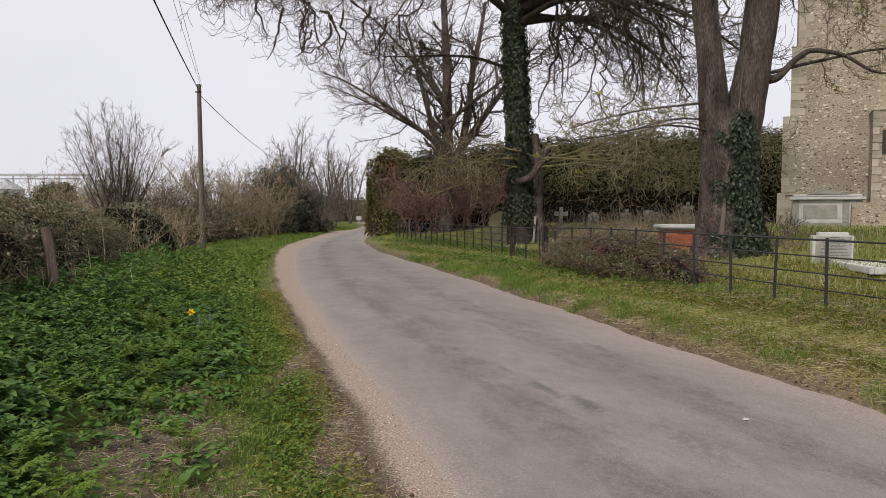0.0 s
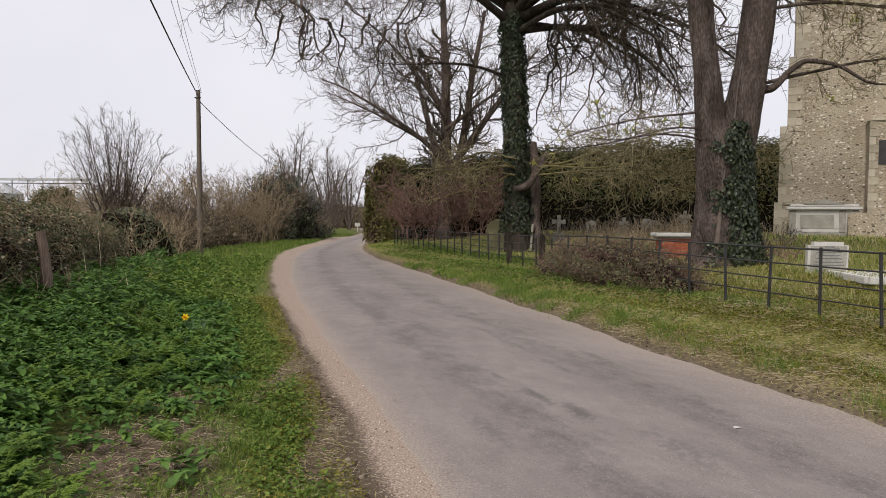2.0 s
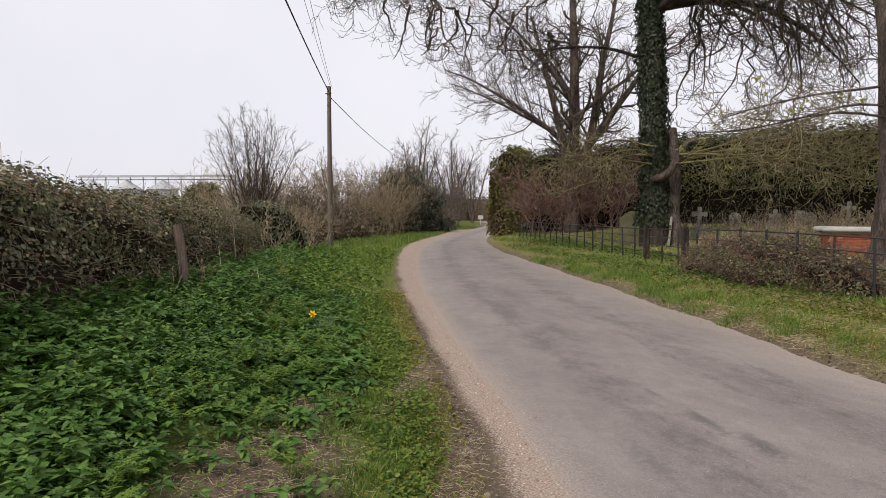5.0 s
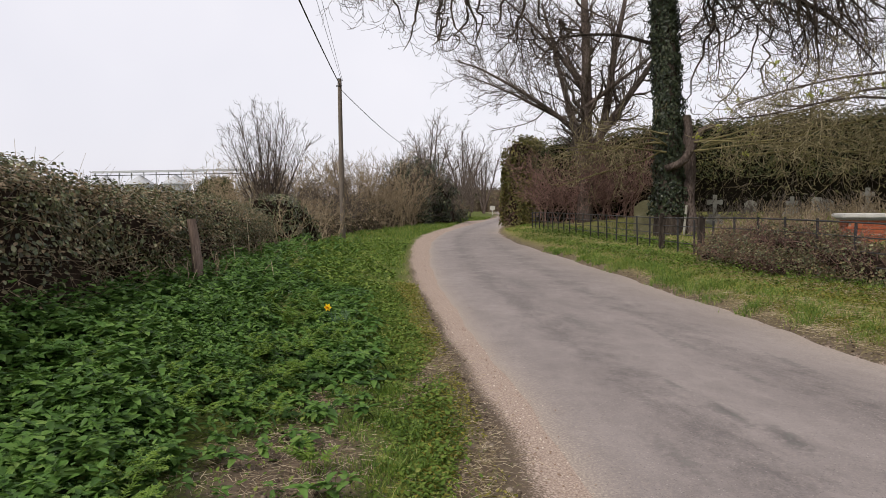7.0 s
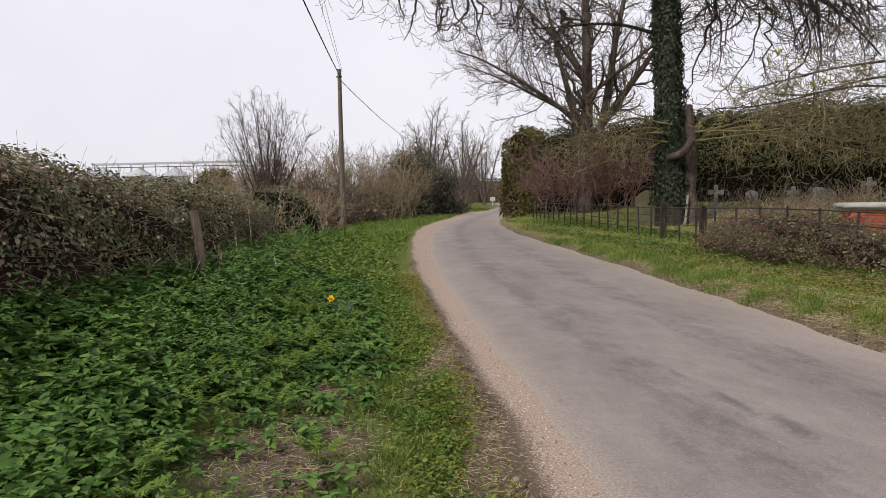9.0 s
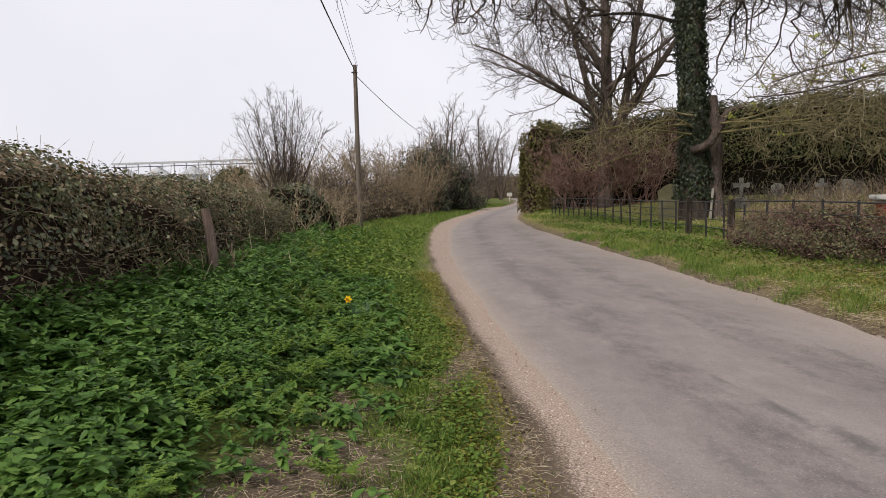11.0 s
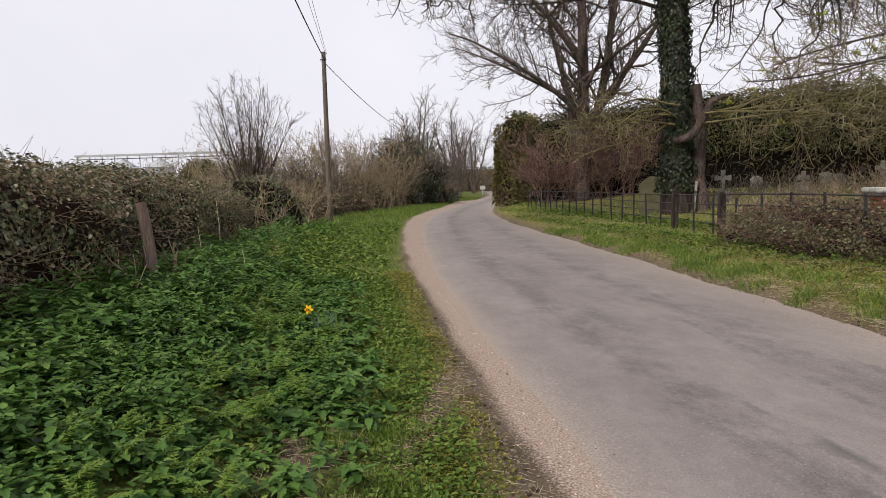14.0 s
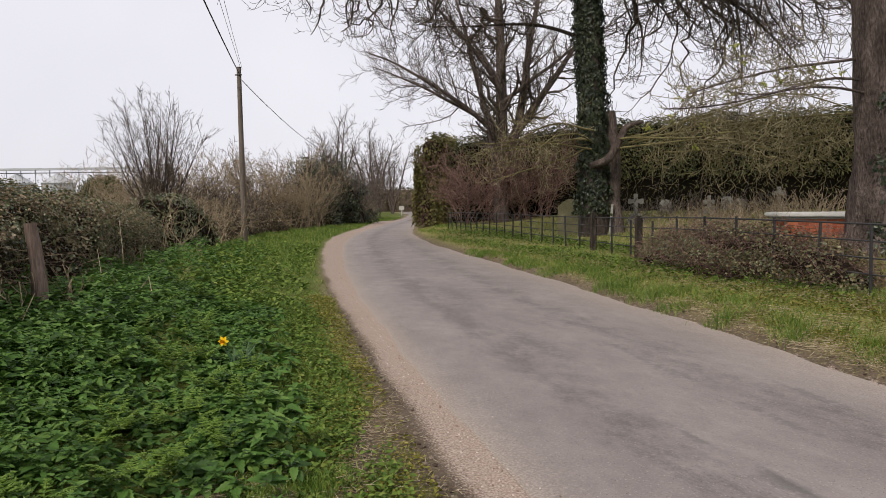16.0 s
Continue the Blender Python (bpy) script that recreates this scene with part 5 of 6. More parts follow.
# ---------------------------------------------------------------- scrub and far trees on the left
SCRUB = [(0.5, 1.5, 36, 4, 10), (0.4, 0.7, 36, 3, 10)]
THIN[0] = 0.01
THIN[0] = 0.008
bare_tree("coppiced_willow", "bare coppiced willow with many upright stems", (-15.4, 31.5, land1(-15.4, 31.5)),
          [(360 / 20 * k + 7, 64 + 24 * ((k * 7 % 11) / 11.0), 5.0 + 1.4 * ((k * 7 % 11) / 11.0), -1.2 + (k % 5) * 0.7, 0.045, 0.008, 0.3) for k in range(20)],
          [(0.24, 1.2, 30, -2, 10), (0.27, 0.55, 34, -2, 10)], 81, M_TWIG, sides=6, spur=(2.4, 0.3, 0.006, 0.3))
THIN[0] = 0.01
for k, (x0, y0, x1, y1, n, h, m, seed) in enumerate([(-11.6, 21.5, -10.0, 24, 36, 0.9, M_TWIG_TAN, 1), (-14.0, 27, -11.0, 31, 46, 1.5, M_TWIG_TAN, 2), (-17, 34, -12.5, 39, 90, 2.6, M_TWIG_GREY, 3), (-19.5, 36, -14.5, 44, 120, 3.9, M_TWIG_TAN, 4),
                                                    (-16, 42, -11.5, 49, 130, 4.2, M_TWIG_TAN, 5), (-15.5, 50, -11.2, 56, 120, 4.6, M_TWIG_GREY, 6), (-26, 38, -19, 48, 120, 3.8, M_TWIG_TAN, 7), (-13.5, 62, -10.8, 70, 80, 4.5, M_TWIG_GREY, 8), (-19, 70, -13, 84, 100, 6.0, M_TWIG, 9)]):
    thicket("scrub_bush", "tangled leafless scrub of brown thorn and willow stems", "shrub", (x0, y0, x1, y1), int(n * 0.75), h * 1.25, m, 100 + seed, SCRUB, group="roadside scrub", tilt=62, r=0.02, spur=(1.0, 0.45, 0.011, 0.2))
hedge("scrub_understorey", "dense brown brambly undergrowth below the scrub", "shrub", [(-13.6, 26, 0.5), (-14.6, 32, 0.6), (-14.8, 40, 0.9), (-14.2, 48, 1.0), (-13.6, 56, 1.0), (-13.0, 66, 1.0), (-15, 80, 1.1)], -0.1, 2.1, 1.6, 61,
      [("dry_foliage", 14000, 0.14, M_HEDGE_DRY, 0.4, None), ("bramble_foliage", 9000, 0.14, M_BRAMBLE, 0.4, None)], [(5000, 1.3, M_TWIG_TAN, 0.013, 0.8)], uneven=0.35, step=0.7, core=M_SCRUB)
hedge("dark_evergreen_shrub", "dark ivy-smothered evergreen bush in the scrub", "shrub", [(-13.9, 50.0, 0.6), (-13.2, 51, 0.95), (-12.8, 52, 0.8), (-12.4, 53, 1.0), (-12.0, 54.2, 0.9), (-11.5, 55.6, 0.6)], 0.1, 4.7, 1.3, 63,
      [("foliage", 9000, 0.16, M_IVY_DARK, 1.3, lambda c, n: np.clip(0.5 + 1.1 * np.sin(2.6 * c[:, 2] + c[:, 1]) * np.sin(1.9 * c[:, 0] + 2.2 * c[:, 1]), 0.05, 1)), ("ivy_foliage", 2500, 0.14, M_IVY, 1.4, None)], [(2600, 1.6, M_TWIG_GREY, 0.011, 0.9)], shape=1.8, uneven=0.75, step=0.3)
hedge("dark_evergreen_shrub", "small dark shrub beside the end of the hedge", "shrub", [(-11.2, 22), (-11.2, 24), (-11.6, 26)], -0.1, 1.7, 0.9, 64, [("foliage", 3500, 0.1, M_IVY, 0.25, None)], [(500, 0.6, M_TWIG, 0.006, 0.6)], shape=2.0, uneven=0.35, step=0.4)
THIN[0] = 0.02
for k, (x, y, h, seed) in enumerate([(-19.0, 84, 13.0, 1), (-15.5, 92, 12.0, 2), (-14, 104, 11, 3), (-23, 96, 11, 4), (-18, 118, 13, 5), (-10, 128, 12, 6), (-5, 120, 12, 7), (-26, 120, 13, 8), (-30, 84, 8, 9), (-2.5, 100, 10, 10)]):
    bare_tree("bare_roadside_tree", "distant leafless tree with upswept branches", (x, y, land1(x, y)),
              [(40 * j + 20 * k, 72 + 4 * (j % 3), h * (0.8 + 0.07 * ((j * 3 + k) % 4)), -0.1, 0.2, 0.03, 0.0) for j in range(4)],
              [(0.55, 3.2, 35, -2, 10), (0.5, 1.4, 35, -1, 10)], 200 + seed, M_TWIG_GREY, sides=6, group="far trees", spur=(1.2, 0.7, 0.02, 0.2))
hedge("far_undergrowth", "dark brown undergrowth closing the end of the lane", "shrub", [(-30, 128), (-18, 134), (-6, 134), (6, 126), (8, 100), (6, 60), (2, 47)], -0.1, 4.5, 3.0, 66, [("foliage", 9000, 0.4, M_BRAMBLE, 0.6, None)], [(3500, 2.5, M_TWIG, 0.025, 1.0)], uneven=0.3, step=1.5, core=M_SCRUB)
hedge("far_undergrowth", "dark hedge bank across the field behind the scrub", "shrub", [(-16, 60), (-20, 90), (-30, 128)], -0.1, 3.2, 2.5, 67, [("foliage", 5000, 0.35, M_BRAMBLE, 0.6, None)], [(2500, 2.0, M_TWIG_TAN, 0.022, 1.0)], uneven=0.3, step=1.5, core=M_SCRUB)

# ---------------------------------------------------------------- grain works on the horizon
works = thing("grain_works", "distant grain works with silos and a conveyor gantry", "building", (-200.0, 300.0, 0))
for k in range(5):
    x = -36 + k * 20
    bm = bmesh.new()
    bmesh.ops.create_cone(bm, cap_ends=True, segments=28, radius1=7, radius2=7, depth=12.5)
    bmesh.ops.translate(bm, vec=(x, 0, 6.25), verts=bm.verts)
    silo = part("silo", bm, M_STEEL, works)
    bm = bmesh.new()
    bmesh.ops.create_cone(bm, cap_ends=True, segments=28, radius1=7.5, radius2=0.6, depth=4.5)
    bmesh.ops.translate(bm, vec=(x, 0, 14.75), verts=bm.verts)
    part("silo_roof", bm, M_STEEL, silo)
part("gantry", box_bm(86, 2.2, 1.0, (0, 0, 18.6)), M_STEEL, works)
part("gantry_deck", box_bm(86, 2.6, 0.25, (0, 0, 17.2)), M_IRON, works)
for k in range(13):
    part("gantry_leg", box_bm(0.35, 0.35, 18.6, (-42 + k * 7.0, 0, 0)), M_STEEL, works)

hedge("far_conifer_clump", "far dark evergreen trees beside the works", "trees", [(-74, 122), (-70, 121), (-66, 120)], -0.1, 6.4, 3.0, 68, [("foliage", 3500, 0.7, M_YEW, 1.0, None)], [(200, 2.0, M_TWIG, 0.04, 0.8)], shape=1.8, uneven=0.4, step=1.2)

# dead stalks and suckers among the graves, and at the hedge foot
for box, n, h, m, seed in [((3.6, 17.5, 6.2, 21.5), 150, 0.7, M_TWIG_TAN, 1), ((5.6, 20, 10, 25), 220, 0.9, M_TWIG_TAN, 2), ((4, 24.5, 10, 30), 200, 0.95, M_TWIG_GREY, 3), ((6.2, 13.6, 8.3, 16.2), 70, 0.5, M_TWIG_RED, 4), ((7.6, 16.5, 9.6, 19), 70, 0.7, M_TWIG_GREY, 5), ((-5.2, 6.6, -4.55, 9.2), 60, 0.55, M_TWIG_TAN, 6), ((-7.0, 9.6, -5.6, 13.0), 60, 0.45, M_TWIG_TAN, 7), ((-9.0, 13.5, -7.2, 18.0), 50, 0.6, M_TWIG_TAN, 8)]:
    THIN[0] = 0.012 if box[0] > 0 else 0.0025
    thicket("dead_weed_patch", "patch of dead stalks and brambly suckers among graves" if box[0] > 0 else "dead stalks and brambly suckers at the hedge foot", "weeds", box, n, h, m, 300 + seed, [(0.25, 0.35, 40, 10, 10)], group="dead weeds", tilt=35, r=0.008 if box[0] > 0 else 0.0035, spur=(2.0, 0.2, 0.006, 0.1))
for x, y, h in ((-5.6, 10.8, 0.95), (-5.2, 9.6, 0.6), (-6.4, 13.0, 0.5), (-4.4, 9.2, 0.45)):
    stalk = thing("dead_stalk", "single pale dead weed stalk standing in the nettles", "stalk", (x, y, land1(x, y) - 0.02), group="dead stalks")
    mesh_part("stalk", segs_mesh("stalk", [(0, 0, 0, 0.02, 0, h * 0.5, 0.006, 0.005), (0.02, 0, h * 0.5, -0.02, 0.01, h, 0.005, 0.003)], M_STRAW, 5), stalk)
sign = thing("white_sign_board", "small white sign board beside the far end of the lane", "sign", (-11.2, 92.0, land1(-11.2, 92.0)))
part("post", box_bm(0.08, 0.08, 1.1, (0, 0, -0.1)), M_STONE_WHITE, sign)
part("board", box_bm(0.7, 0.04, 0.5, (0, -0.06, 0.7), 0.01), M_STONE_WHITE, sign)

# ---------------------------------------------------------------- verge plants
rv = np.random.default_rng(77)


def scatter(count, x0, x1, y0, y1, keep):
    x, y = rv.uniform(x0, x1, count), rv.uniform(y0, y1, count)
    k = keep(x, y)
    return x[k], y[k]


def patchy(x, y, s=1.0, ph=0.0):
    return 0.5 + 0.25 * np.sin(1.9 * s * x + 0.7 * s * y + ph) + 0.25 * np.sin(1.3 * s * y - 2.3 * s * x + 2 + ph) * np.sin(0.8 * s * x + 3.1 * s * y)


def near(x, y, full=5.0):
    d = np.hypot(x + 0.5, y - 1.0)
    return np.minimum(1.0, (full / np.maximum(d, 0.1)) ** 1.6)


def nettle_zone(x, y):
    d = left_of_road(x, y)
    lo = np.interp(y, [0, 4, 6, 8, 11, 16], [1.75, 1.7, 1.45, 1.45, 1.7, 2.3])
    hi = np.interp(y, [0, 5, 8, 12, 19, 26], [4.4, 3.85, 3.85, 4.4, 5.4, 5.0])
    return np.clip((d - lo + 0.35) / 1.0, 0, 1) * (d < hi)


# nettles: single plants with three tiers of paired toothed leaves, in a bed
x, y = scatter(20500, -7, -0.4, 2.2, 11, lambda x, y: rv.random(len(x)) < nettle_zone(x, y) * near(x, y, 5.5) * (1 - bare(x, y)) * np.clip(patchy(x, y, 2.6, 1.5) * 1.7, 0.25, 1))
fx, fy = scatter(9000, -10, -2, 10, 26, lambda x, y: rv.random(len(x)) < nettle_zone(x, y) * near(x, y, 9.0) * np.interp(y, [10, 13, 26], [0.9, 0.4, 0.15]))
x, y = np.concatenate([x, fx]), np.concatenate([y, fy])
n = len(x)
h = (0.13 + 0.17 * np.clip((left_of_road(x, y) - 2.2) / 1.4, 0, 1)) * (0.3 + 1.05 * patchy(x, y, 2.2)) * rv.uniform(0.55, 1.3, n) + 0.09 * np.clip((left_of_road(x, y) - 2.7) / 0.6, 0, 1)
grow = np.interp(np.hypot(x, y), [0, 6, 20], [1, 1.1, 1.7]) * (0.7 + 0.6 * patchy(x, y, 1.6, 1.0)) * rv.uniform(0.7, 1.25, n)
turn = rv.uniform(0, 2 * math.pi, n)
lean = rv.normal(0, 0.03, (n, 2))
at, axis, norm, size = [], [], [], []
for tier, (up, out, sz, tip) in enumerate(((1.0, 0.006, 0.036, 0.3), (0.86, 0.014, 0.058, 0.0), (0.62, 0.018, 0.066, -0.2))):
    for side in range(4 if tier < 2 else 3):
        a = turn + side * math.pi / 2 + tier * 0.78 + rv.normal(0, 0.3, n)
        c, q = np.cos(a), np.sin(a)
        at.append(np.stack([x + lean[:, 0] + c * out, y + lean[:, 1] + q * out, land(x, y) + h * up + rv.normal(0, 0.01, n)], axis=1))
        axis.append(np.stack([c, q, tip + rv.normal(0, 0.3, n)], axis=1))
        norm.append(np.stack([rv.normal(0, 0.3, n), rv.normal(0, 0.3, n), np.ones(n)], axis=1))
        size.append(sz * grow * rv.uniform(0.7, 1.25, n))
tagged(mesh_part("nettles", toothed_leaves_mesh("nettles", np.concatenate(at), np.concatenate(axis), np.concatenate(norm), np.concatenate(size), M_NETTLE, 0.72, 0.1)), "bed of young green stinging nettles on the bank", "nettles", kind="stuff")

# feathery cow parsley among the nettles: arching stalks with paired cut leaflets
at, axis, norm, size, stalks = [], [], [], [], []
px, py = scatter(420, -6.5, -1.2, 2.4, 11, lambda x, y: rv.random(len(x)) < np.clip(nettle_zone(x, y) * 1.2, 0, 1) * near(x, y, 6.0) * (1 - bare(x, y)))
for x0, y0 in zip(px, py):
    z0 = land1(x0, y0)
    for k in range(int(rv.integers(4, 8))):
        a, ln, rise = rv.uniform(0, 2 * math.pi), rv.uniform(0.10, 0.2), rv.uniform(0.7, 1.6)
        d = np.array([math.cos(a), math.sin(a), 0.0])
        last = None
        for q in np.linspace(0.25, 1.0, 7):
            p = np.array([x0, y0, z0 + 0.08]) + d * ln * q + np.array([0, 0, ln * rise * (q - 0.45 * q * q)])
            if last is not None:
                stalks.append((*last, *p, 0.0016, 0.0013))
            last = p
            for sgn in (-1, 1):
                for fan in (0.35, 0.8, 1.25):
                    b_ = a + sgn * fan
                    at.append(p), axis.append((math.cos(b_), math.sin(b_), 0.15 + rv.normal(0, 0.15)))
                    norm.append((0.0, 0.0, 1.0)), size.append(0.042 * (1.2 - 0.75 * q) * rv.uniform(0.8, 1.3))
parsley = thing("cow_parsley", "feathery young cow parsley growing through the nettles", "weeds", kind="stuff")
mesh_part("foliage", leaves_mesh("foliage", at, axis, norm, np.array(size), M_PARSLEY, 0.28, 0.05), parsley)
mesh_part("stalks", segs_mesh("stalks", stalks, M_PARSLEY), parsley)


def grass(name, label, count, box, keep, hgt, width, material, lean=0.5):
    x, y = scatter(count, *box, keep)
    n = len(x)
    far = np.interp(np.hypot(x, y), [0, 8, 25, 60], [1, 1.2, 2.6, 5])
    hh = hgt * rv.uniform(0.4, 1.3, n) * (0.6 + 0.8 * patchy(x, y, 2.0, 2.0))
    az = rv.uniform(0, 2 * math.pi, n)
    ln = np.stack([np.cos(az), np.sin(az)], axis=1) * (hh * lean * rv.uniform(0.3, 1.5, n))[:, None]
    at = np.stack([x, y, land(x, y) - 0.01], axis=1)
    ob = mesh_part(name, blades_mesh(name, at, ln, hh, width * far * rv.uniform(0.6, 1.3, n), material))
    return tagged(ob, label, "grass", kind="stuff")


def left_grass(x, y):
    d = left_of_road(x, y)
    ok = np.clip((d - np.interp(y, [8, 22], [0.35, 0.7])) / 0.4, 0, 1) * (d < 9)
    return rv.random(len(x)) < ok * (1 - 0.6 * nettle_zone(x, y)) * near(x, y, 8.0) * (1 - 0.93 * bare(x, y)) * np.clip(patchy(x, y, 2.2) * 1.9 - 0.25, 0.06, 1)


grass("verge_grass", "short green grass on the bank beside the lane", 150000, (-4.5, 0.8, 2.2, 11), left_grass, 0.034, 0.004, M_GRASS, 1.7)
grass("verge_grass", "short green grass of the bank towards the pole", 300000, (-11, -1.5, 10, 27), left_grass, 0.06, 0.006, M_GRASS, 1.2)
grass("far_verge_grass", "bright green grass verge along the bend", 160000, (-18, -3, 16, 75), lambda x, y: (rv.random(len(x)) < 0.5) & (left_of_road(x, y) > np.interp(y, [16, 30, 45, 58, 66], [0.7, 1.0, 0.8, 1.5, 0.5])) & (left_of_road(x, y) < 5.5), 0.15, 0.008, M_GRASS)
grass("edge_dry_grass", "yellowed grass fringing the gritty edge", 90000, (-5, 0.8, 2, 14), lambda x, y: rv.random(len(x)) < np.exp(-((left_of_road(x, y) - 0.74) / 0.17) ** 2) * near(x, y, 6) * np.clip(patchy(x, y, 3.0, 1.0) * 1.4 - 0.2, 0, 1), 0.05, 0.004, M_GRASS_DRY, 1.3)


def right_grass(x, y, lo=0.1, hi=3.4, p=1.0):
    d = right_of_road(x, y)
    return rv.random(len(x)) < p * np.clip((d - lo) / 0.4, 0, 1) * (d < hi) * near(x, y, 11.0)


def clumpy(x, y, s, ph, floor=0.05):
    return np.clip(patchy(x, y, s, ph) * 2.2 - 0.55, floor, 1)


grass("right_verge_grass", "green grass bank below the railing", 420000, (-5, 6.5, 8, 40), lambda x, y: right_grass(x, y, 0.3, 3.2, np.interp(y, [8, 13], [0.15, 1.0]) * clumpy(x, y, 2.4, 1.0, 0.2)), 0.10, 0.006, M_GRASS, 0.9)
grass("right_verge_grass", "thin green grass through the moss", 90000, (-1, 7, 3.5, 9), lambda x, y: right_grass(x, y, 0.45, 4.5, 0.5 * clumpy(x, y, 3.0, 2.0, 0.03)), 0.05, 0.0045, M_GRASS, 1.4)
grass("right_dry_grass", "dry yellow-green grass beside the lane", 200000, (-4, 9, 4, 30), lambda x, y: right_grass(x, y, 0.1, 4.5, np.interp(y, [4, 9, 12, 30], [1.0, 0.9, 0.3, 0.15]) * clumpy(x, y, 2.9, 3.0, 0.15)), 0.045, 0.005, M_GRASS_DRY, 1.8)
grass("churchyard_grass", "rough churchyard grass among the graves", 60000, (1, 16, 8, 32), lambda x, y: (right_of_road(x, y) > 2.7) & (rv.random(len(x)) < near(x, y, 11) * clumpy(x, y, 1.5, 0.4, 0.15)), 0.10, 0.009, M_GRASS, 0.9)
grass("churchyard_dry_grass", "dead yellow grass among the graves", 90000, (1, 16, 8, 32), lambda x, y: (right_of_road(x, y) > 2.7) & (rv.random(len(x)) < near(x, y, 11) * np.interp(y, [12, 20, 28], [0.9, 0.4, 0.8])), 0.13, 0.008, M_GRASS_DRY)


def carpet(name, label, category, count, box, keep, size, lift, material, width=0.6):
    """Small leaves lying close over the ground."""
    x, y = scatter(count, *box, keep)
    n = len(x)
    az = rv.uniform(0, 2 * math.pi, n)
    axis = np.stack([np.cos(az), np.sin(az), rv.normal(0.25, 0.35, n)], axis=1)
    norm = np.stack([rv.normal(0, 0.4, n), rv.normal(0, 0.4, n), np.ones(n)], axis=1)
    lump = 0.3 + 1.2 * patchy(x, y, 4.2, 0.7)
    at = np.stack([x, y, land(x, y) + lift * lump * rv.uniform(0.1, 1.0, n)], axis=1)
    far = np.interp(np.hypot(x, y), [0, 7, 20], [1, 1.2, 2.4])
    ob = mesh_part(name, leaves_mesh(name, at, axis, norm, size * far * rv.uniform(0.5, 1.5, n), material, width, 0.12))
    return tagged(ob, label, category, kind="stuff")


def left_turf(x, y, lo=0.6):
    return np.clip((left_of_road(x, y) - lo) / 0.25, 0, 1) * (1 - nettle_zone(x, y)) * (1 - 0.92 * bare(x, y))


carpet("low_weeds", "small broad-leaved weeds in the trodden turf", "weeds", 210000, (-4.5, 0.6, 2.2, 12), lambda x, y: rv.random(len(x)) < left_turf(x, y) * near(x, y, 5) * clumpy(x, y, 3.1, 4.0, 0.08), 0.026, 0.05, M_WEED)
carpet("low_weeds", "green ground ivy and weeds along the far bank", "weeds", 120000, (-11, -1.5, 11, 27), lambda x, y: (rv.random(len(x)) < near(x, y, 10) * clumpy(x, y, 1.3, 2.0, 0.15)) & (left_of_road(x, y) > 0.9) & (left_of_road(x, y) < 6.0), 0.04, 0.12, M_WEED)
carpet("verge_moss", "yellow-green moss at the turf's edge", "moss", 420000, (-4.5, 0.8, 2.2, 13), lambda x, y: rv.random(len(x)) < (left_of_road(x, y) > 0.47) * np.exp(-((left_of_road(x, y) - 0.74) / 0.28) ** 2) * near(x, y, 5) * clumpy(x, y, 3.6, 5.0, 0.3) * (1 - bare(x, y)), 0.021, 0.025, M_MOSS, 0.5)
carpet("verge_moss", "mustard-green moss and short turf below the railing", "moss", 560000, (-3, 8.5, 3.5, 18), lambda x, y: right_grass(x, y, 0.25, 5.0, np.interp(y, [9, 13], [1.0, 0.1]) * clumpy(x, y, 2.2, 0.5, 0.15)), 0.02, 0.045, M_MOSS, 0.5)
carpet("low_weeds", "dark green broad-leaved weeds on the bank", "weeds", 130000, (-5, 6, 8, 30), lambda x, y: right_grass(x, y, 0.5, 3.0, np.interp(y, [10, 14], [0.08, 1.0]) * clumpy(x, y, 2.0, 2.6, 0.05)), 0.03, 0.14, M_WEED)

ICO_V = [(0, -0.53, 0.85), (0, 0.53, 0.85), (0, -0.53, -0.85), (0, 0.53, -0.85), (-0.53, 0.85, 0), (0.53, 0.85, 0), (-0.53, -0.85, 0), (0.53, -0.85, 0), (0.85, 0, 0.53), (-0.85, 0, 0.53), (0.85, 0, -0.53), (-0.85, 0, -0.53)]
ICO_F = [(0, 1, 9), (0, 8, 1), (0, 9, 6), (0, 6, 7), (0, 7, 8), (1, 4, 9), (1, 5, 4), (1, 8, 5), (2, 3, 10), (2, 11, 3), (2, 6, 11), (2, 7, 6), (2, 10, 7), (3, 4, 5), (3, 5, 10), (3, 11, 4), (4, 11, 9), (5, 8, 10), (6, 9, 11), (7, 10, 8)]


def lumps(name, label, category, x, y, r, material, flat=0.7, sink=0.2):
    n = len(x)
    v = np.array(ICO_V)[None] * r[:, None, None] * rv.uniform(0.55, 1.3, (n, 12, 1)) * np.array([1, 1, flat])
    v = v + np.stack([x, y, np.maximum(land(x, y), -0.01) + r * sink], axis=1)[:, None, :]
    f = np.concatenate([(np.arange(n) * 12)[:, None] + np.array([t]) for t in ICO_F], axis=0)
    return tagged(mesh_part(name, mesh_from(name, v, f, material)), label, category, kind="stuff")


# crumbled earth where the turf breaks off above the lane
x, y = scatter(26000, -4, 1, 2, 14, lambda x, y: rv.random(len(x)) < np.exp(-((left_of_road(x, y) - 0.47) / 0.07) ** 2) * near(x, y, 5) * clumpy(x, y, 3.0, 1.2, 0.1))
lumps("earth_clods", "dark crumbled earth along the turf's broken edge", "earth", x, y, 0.012 * rv.uniform(0.4, 2.0, len(x)), M_CLOD)
x, y = scatter(60000, -3, 7, 4, 24, lambda x, y: rv.random(len(x)) < np.exp(-((right_of_road(x, y) - 0.22 - 0.12 * np.sin(y * 1.7) * np.sin(y * 0.6)) / 0.16) ** 2) * near(x, y, 8) * clumpy(x, y, 2.4, 0.2, 0.1))
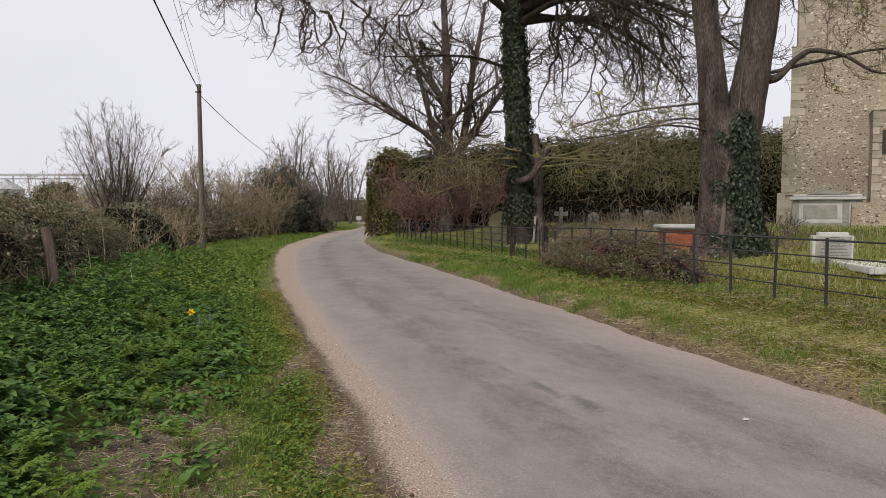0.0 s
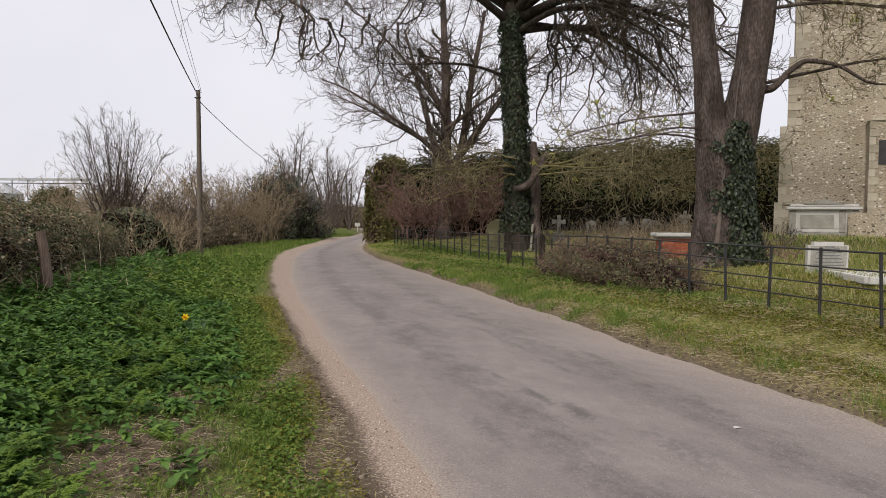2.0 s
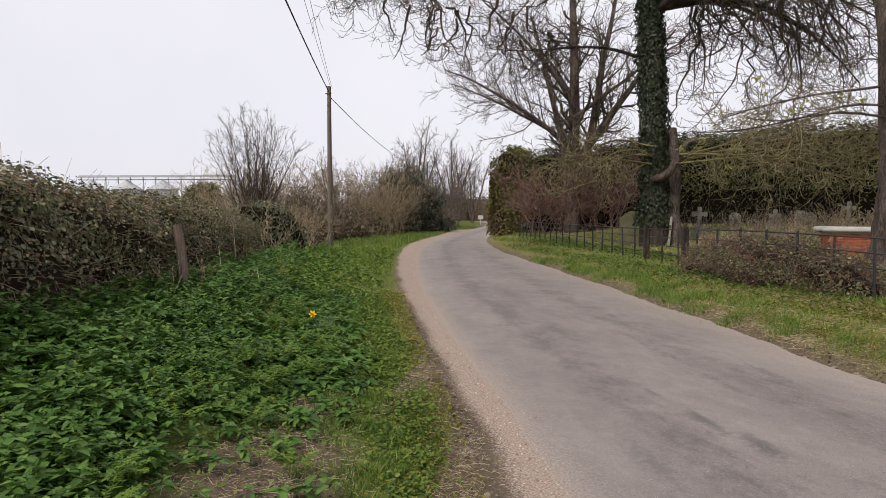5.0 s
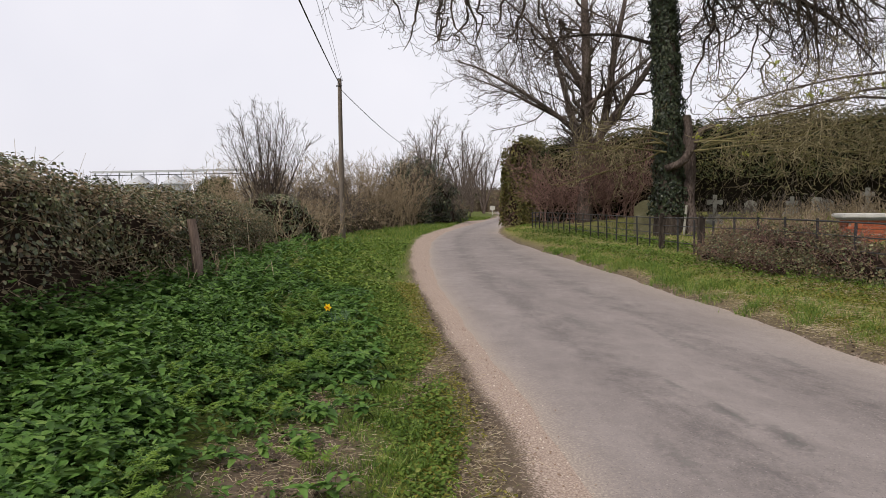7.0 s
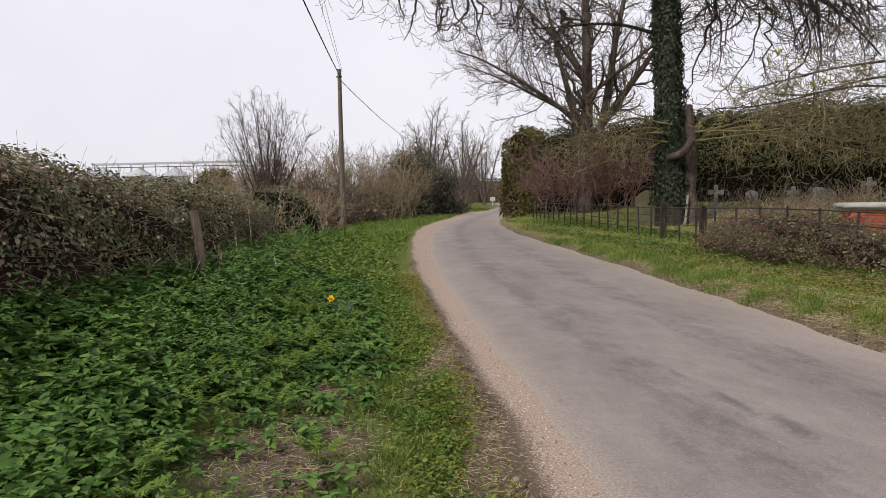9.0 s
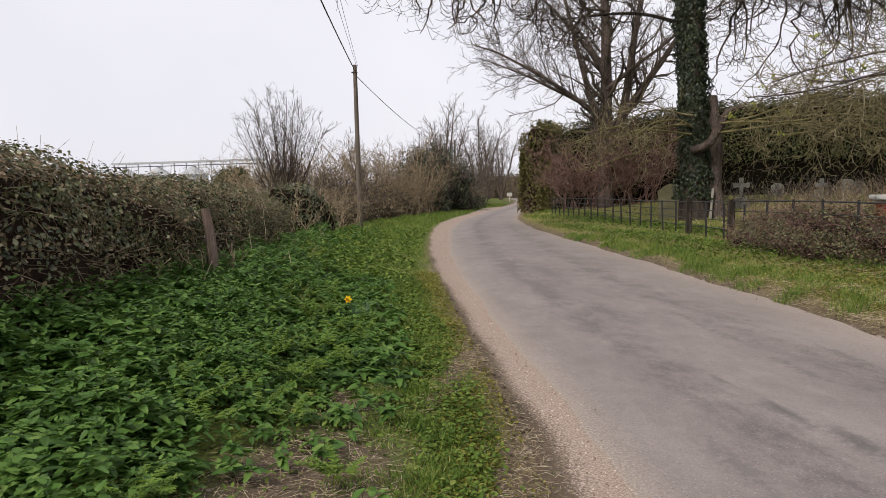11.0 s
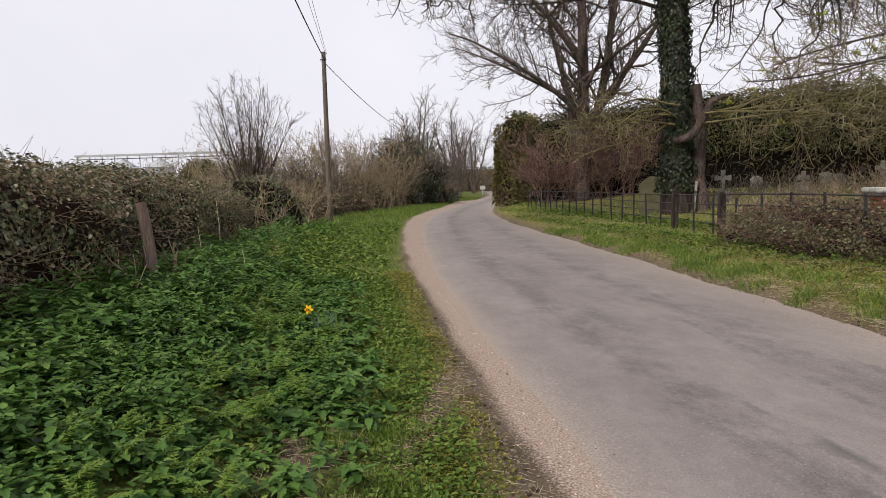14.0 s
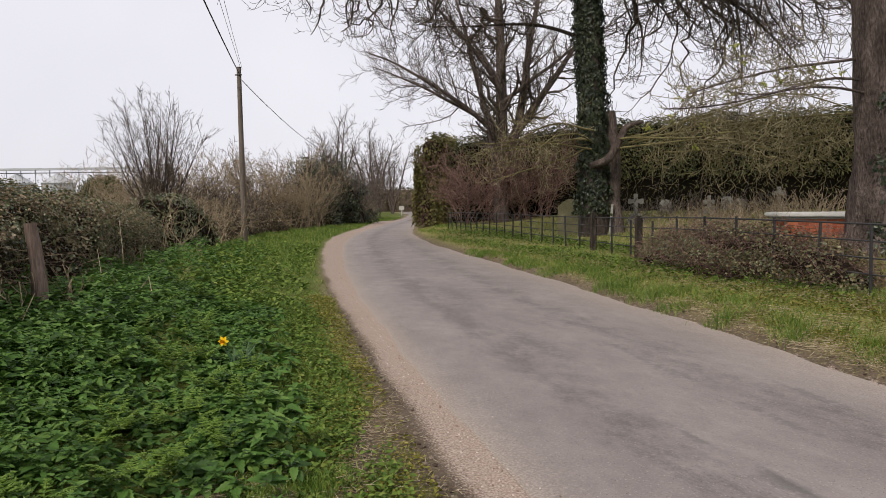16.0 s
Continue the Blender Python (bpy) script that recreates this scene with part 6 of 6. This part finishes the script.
lumps("earth_clods", "crumbled earth and turf at the foot of the bank", "earth", x, y, 0.0085 * rv.uniform(0.4, 2.2, len(x)) * np.interp(y, [5, 20], [0.9, 1.8]), M_CLOD)
x, y = scatter(4200, -2.5, 2.6, 2, 9, lambda x, y: rv.random(len(x)) < bare(x, y))
lumps("earth_clods", "small clods on the trodden bare patches", "earth", x, y, 0.009 * rv.uniform(0.4, 2.0, len(x)), M_CLOD)

# dead straw on the trodden patches and the road edge
x, y = scatter(110000, -4, 1, 2, 14, lambda x, y: rv.random(len(x)) < np.maximum(bare(x, y) * 0.9, 0.25 * np.exp(-((left_of_road(x, y) - 0.5) / 0.2) ** 2)) * near(x, y, 5))
z = land(x, y) + rv.uniform(0.003, 0.03, len(x))
az, ln = rv.uniform(0, 2 * math.pi, len(x)), rv.uniform(0.02, 0.09, len(x))
rows = np.stack([x, y, z, x + np.cos(az) * ln, y + np.sin(az) * ln, z + rv.normal(0, 0.008, len(x)), np.full(len(x), 0.0016), np.full(len(x), 0.0012)], axis=1)
tagged(mesh_part("dead_straw", segs_mesh("dead_straw", rows, M_STRAW)), "scattered dead stalks on bare earth", "straw", kind="stuff")
x, y = scatter(190000, -3, 8, 4, 24, lambda x, y: rv.random(len(x)) < np.maximum(np.exp(-((right_of_road(x, y) - 0.28) / 0.22) ** 2) * clumpy(x, y, 2.0, 3.3, 0.15), 0.8 * (right_of_road(x, y) > 0.2) * (right_of_road(x, y) < 4) * clumpy(x, y, 1.8, 5.1, 0.05)) * near(x, y, 8))
z = land(x, y) + rv.uniform(0.005, 0.05, len(x))
az, ln = rv.uniform(0, 2 * math.pi, len(x)), rv.uniform(0.04, 0.16, len(x))
rows = np.stack([x, y, z, x + np.cos(az) * ln, y + np.sin(az) * ln, z + rv.normal(0, 0.015, len(x)), np.full(len(x), 0.0024), np.full(len(x), 0.0016)], axis=1)
tagged(mesh_part("dead_straw", segs_mesh("dead_straw", rows, M_STRAW)), "straw-coloured mown grass along the verge", "straw", kind="stuff")

# loose stones on the gritty edge, and strays on the lane
x, y = scatter(90000, -8, 1.5, 1.5, 24, lambda x, y: rv.random(len(x)) < np.exp(-((left_of_road(x, y) - 0.13) / 0.13) ** 2) * near(x, y, 4.5))
lumps("loose_gravel", "loose pinkish stones washed along the lane's edge", "gravel", x, y, 0.0042 * rv.uniform(0.5, 1.9, len(x)) * np.interp(y, [2, 20], [1, 2]), M_PEBBLE, 0.8, 0.25)
x, y = scatter(2600, -2, 4.5, 2.5, 14, lambda x, y: (left_of_road(x, y) < 0) & (right_of_road(x, y) < 0) & (rv.random(len(x)) < 0.03 + 0.6 * np.exp(left_of_road(x, y) / 0.25) + 0.5 * np.exp(right_of_road(x, y) / 0.3)))
lumps("stray_gravel", "single stones and crumbs lying on the asphalt", "gravel", x, y, 0.004 * rv.uniform(0.5, 1.7, len(x)), M_PEBBLE, 0.8, 2.5)
scrap = thing("paper_scrap", "small torn white paper scrap on the asphalt", "litter", (2.32, 4.95, 0.031), 25)
part("sheet", box_bm(0.06, 0.022, 0.003, (0, 0, 0), 0.001), M_STONE_WHITE, scrap)
part("torn_corner", box_bm(0.02, 0.045, 0.004, (0.012, 0.01, 0.001), 0.001, 30), M_STONE_WHITE, scrap)

# ---------------------------------------------------------------- daffodil
df = thing("daffodil", "single yellow daffodil in flower on the bank", "flower", (-2.9, 7.55, land1(-2.9, 7.55) - 0.045))
mesh_part("stem", tube_mesh("stem", [(0, 0, -0.02), (0.01, 0, 0.16), (-0.01, -0.01, 0.29), (-0.03, -0.03, 0.31)], [0.005, 0.0045, 0.004, 0.004], M_DAFF_LEAF, 6), df)
an = np.arange(6) * math.pi / 3
ax = np.stack([np.cos(an), np.full(6, -0.15), np.sin(an)], axis=1)
mesh_part("petals", leaves_mesh("petals", np.tile([[-0.03, -0.035, 0.315]], (6, 1)), ax, np.tile([[0.0, -1.0, 0.0]], (6, 1)), np.full(6, 0.048), M_PETAL, 0.62, 0.06), df)
bm = bmesh.new()
bmesh.ops.create_cone(bm, cap_ends=False, segments=12, radius1=0.011, radius2=0.018, depth=0.035)
bmesh.ops.rotate(bm, verts=bm.verts, cent=(0, 0, 0), matrix=Matrix.Rotation(radians(90), 3, "X"))
bmesh.ops.translate(bm, vec=(-0.03, -0.055, 0.315), verts=bm.verts)
part("cup", bm, M_CUP, df, "deep yellow trumpet")
k = 34
at = np.stack([rv.normal(0.12, 0.05, k), rv.normal(-0.05, 0.05, k), np.zeros(k)], axis=1)
mesh_part("leaves", blades_mesh("leaves", at, rv.normal(0, 0.09, (k, 2)), rv.uniform(0.2, 0.34, k), np.full(k, 0.017), M_DAFF_LEAF), df, "grey-green strap leaves")

# coarse tufts on both verges
tx, ty = [], []
for k in range(80):
    y0 = rv.uniform(4.5, 24)
    x0 = float(np.interp(y0, EDGE_Y, EDGE_R)) + rv.uniform(0.12, 0.9)
    m = int(rv.uniform(90, 220))
    tx.append(rv.normal(x0, 0.10, m)), ty.append(rv.normal(y0, 0.13, m))
for k in range(44):
    y0 = rv.uniform(2.6, 11)
    x0 = float(np.interp(y0, EDGE_Y, EDGE_L)) - rv.uniform(0.8, 1.6)
    m = int(rv.uniform(60, 260))
    tx.append(rv.normal(x0, 0.06, m)), ty.append(rv.normal(y0, 0.1, m))
x, y = np.concatenate(tx), np.concatenate(ty)
n = len(x)
h = rv.uniform(0.05, 0.15, n) * np.where(left_of_road(x, y) > 0, 0.6, 1.0)
az = rv.uniform(0, 2 * math.pi, n)
tagged(mesh_part("grass_tufts", blades_mesh("grass_tufts", np.stack([x, y, land(x, y) - 0.01], axis=1), np.stack([np.cos(az), np.sin(az)], axis=1) * (h * rv.uniform(0.2, 0.9, n))[:, None], h, np.interp(y, [3, 20], [0.005, 0.012]) * rv.uniform(0.7, 1.3, n), M_GRASS)), "coarse green grass tufts on the verges", "grass", kind="stuff")
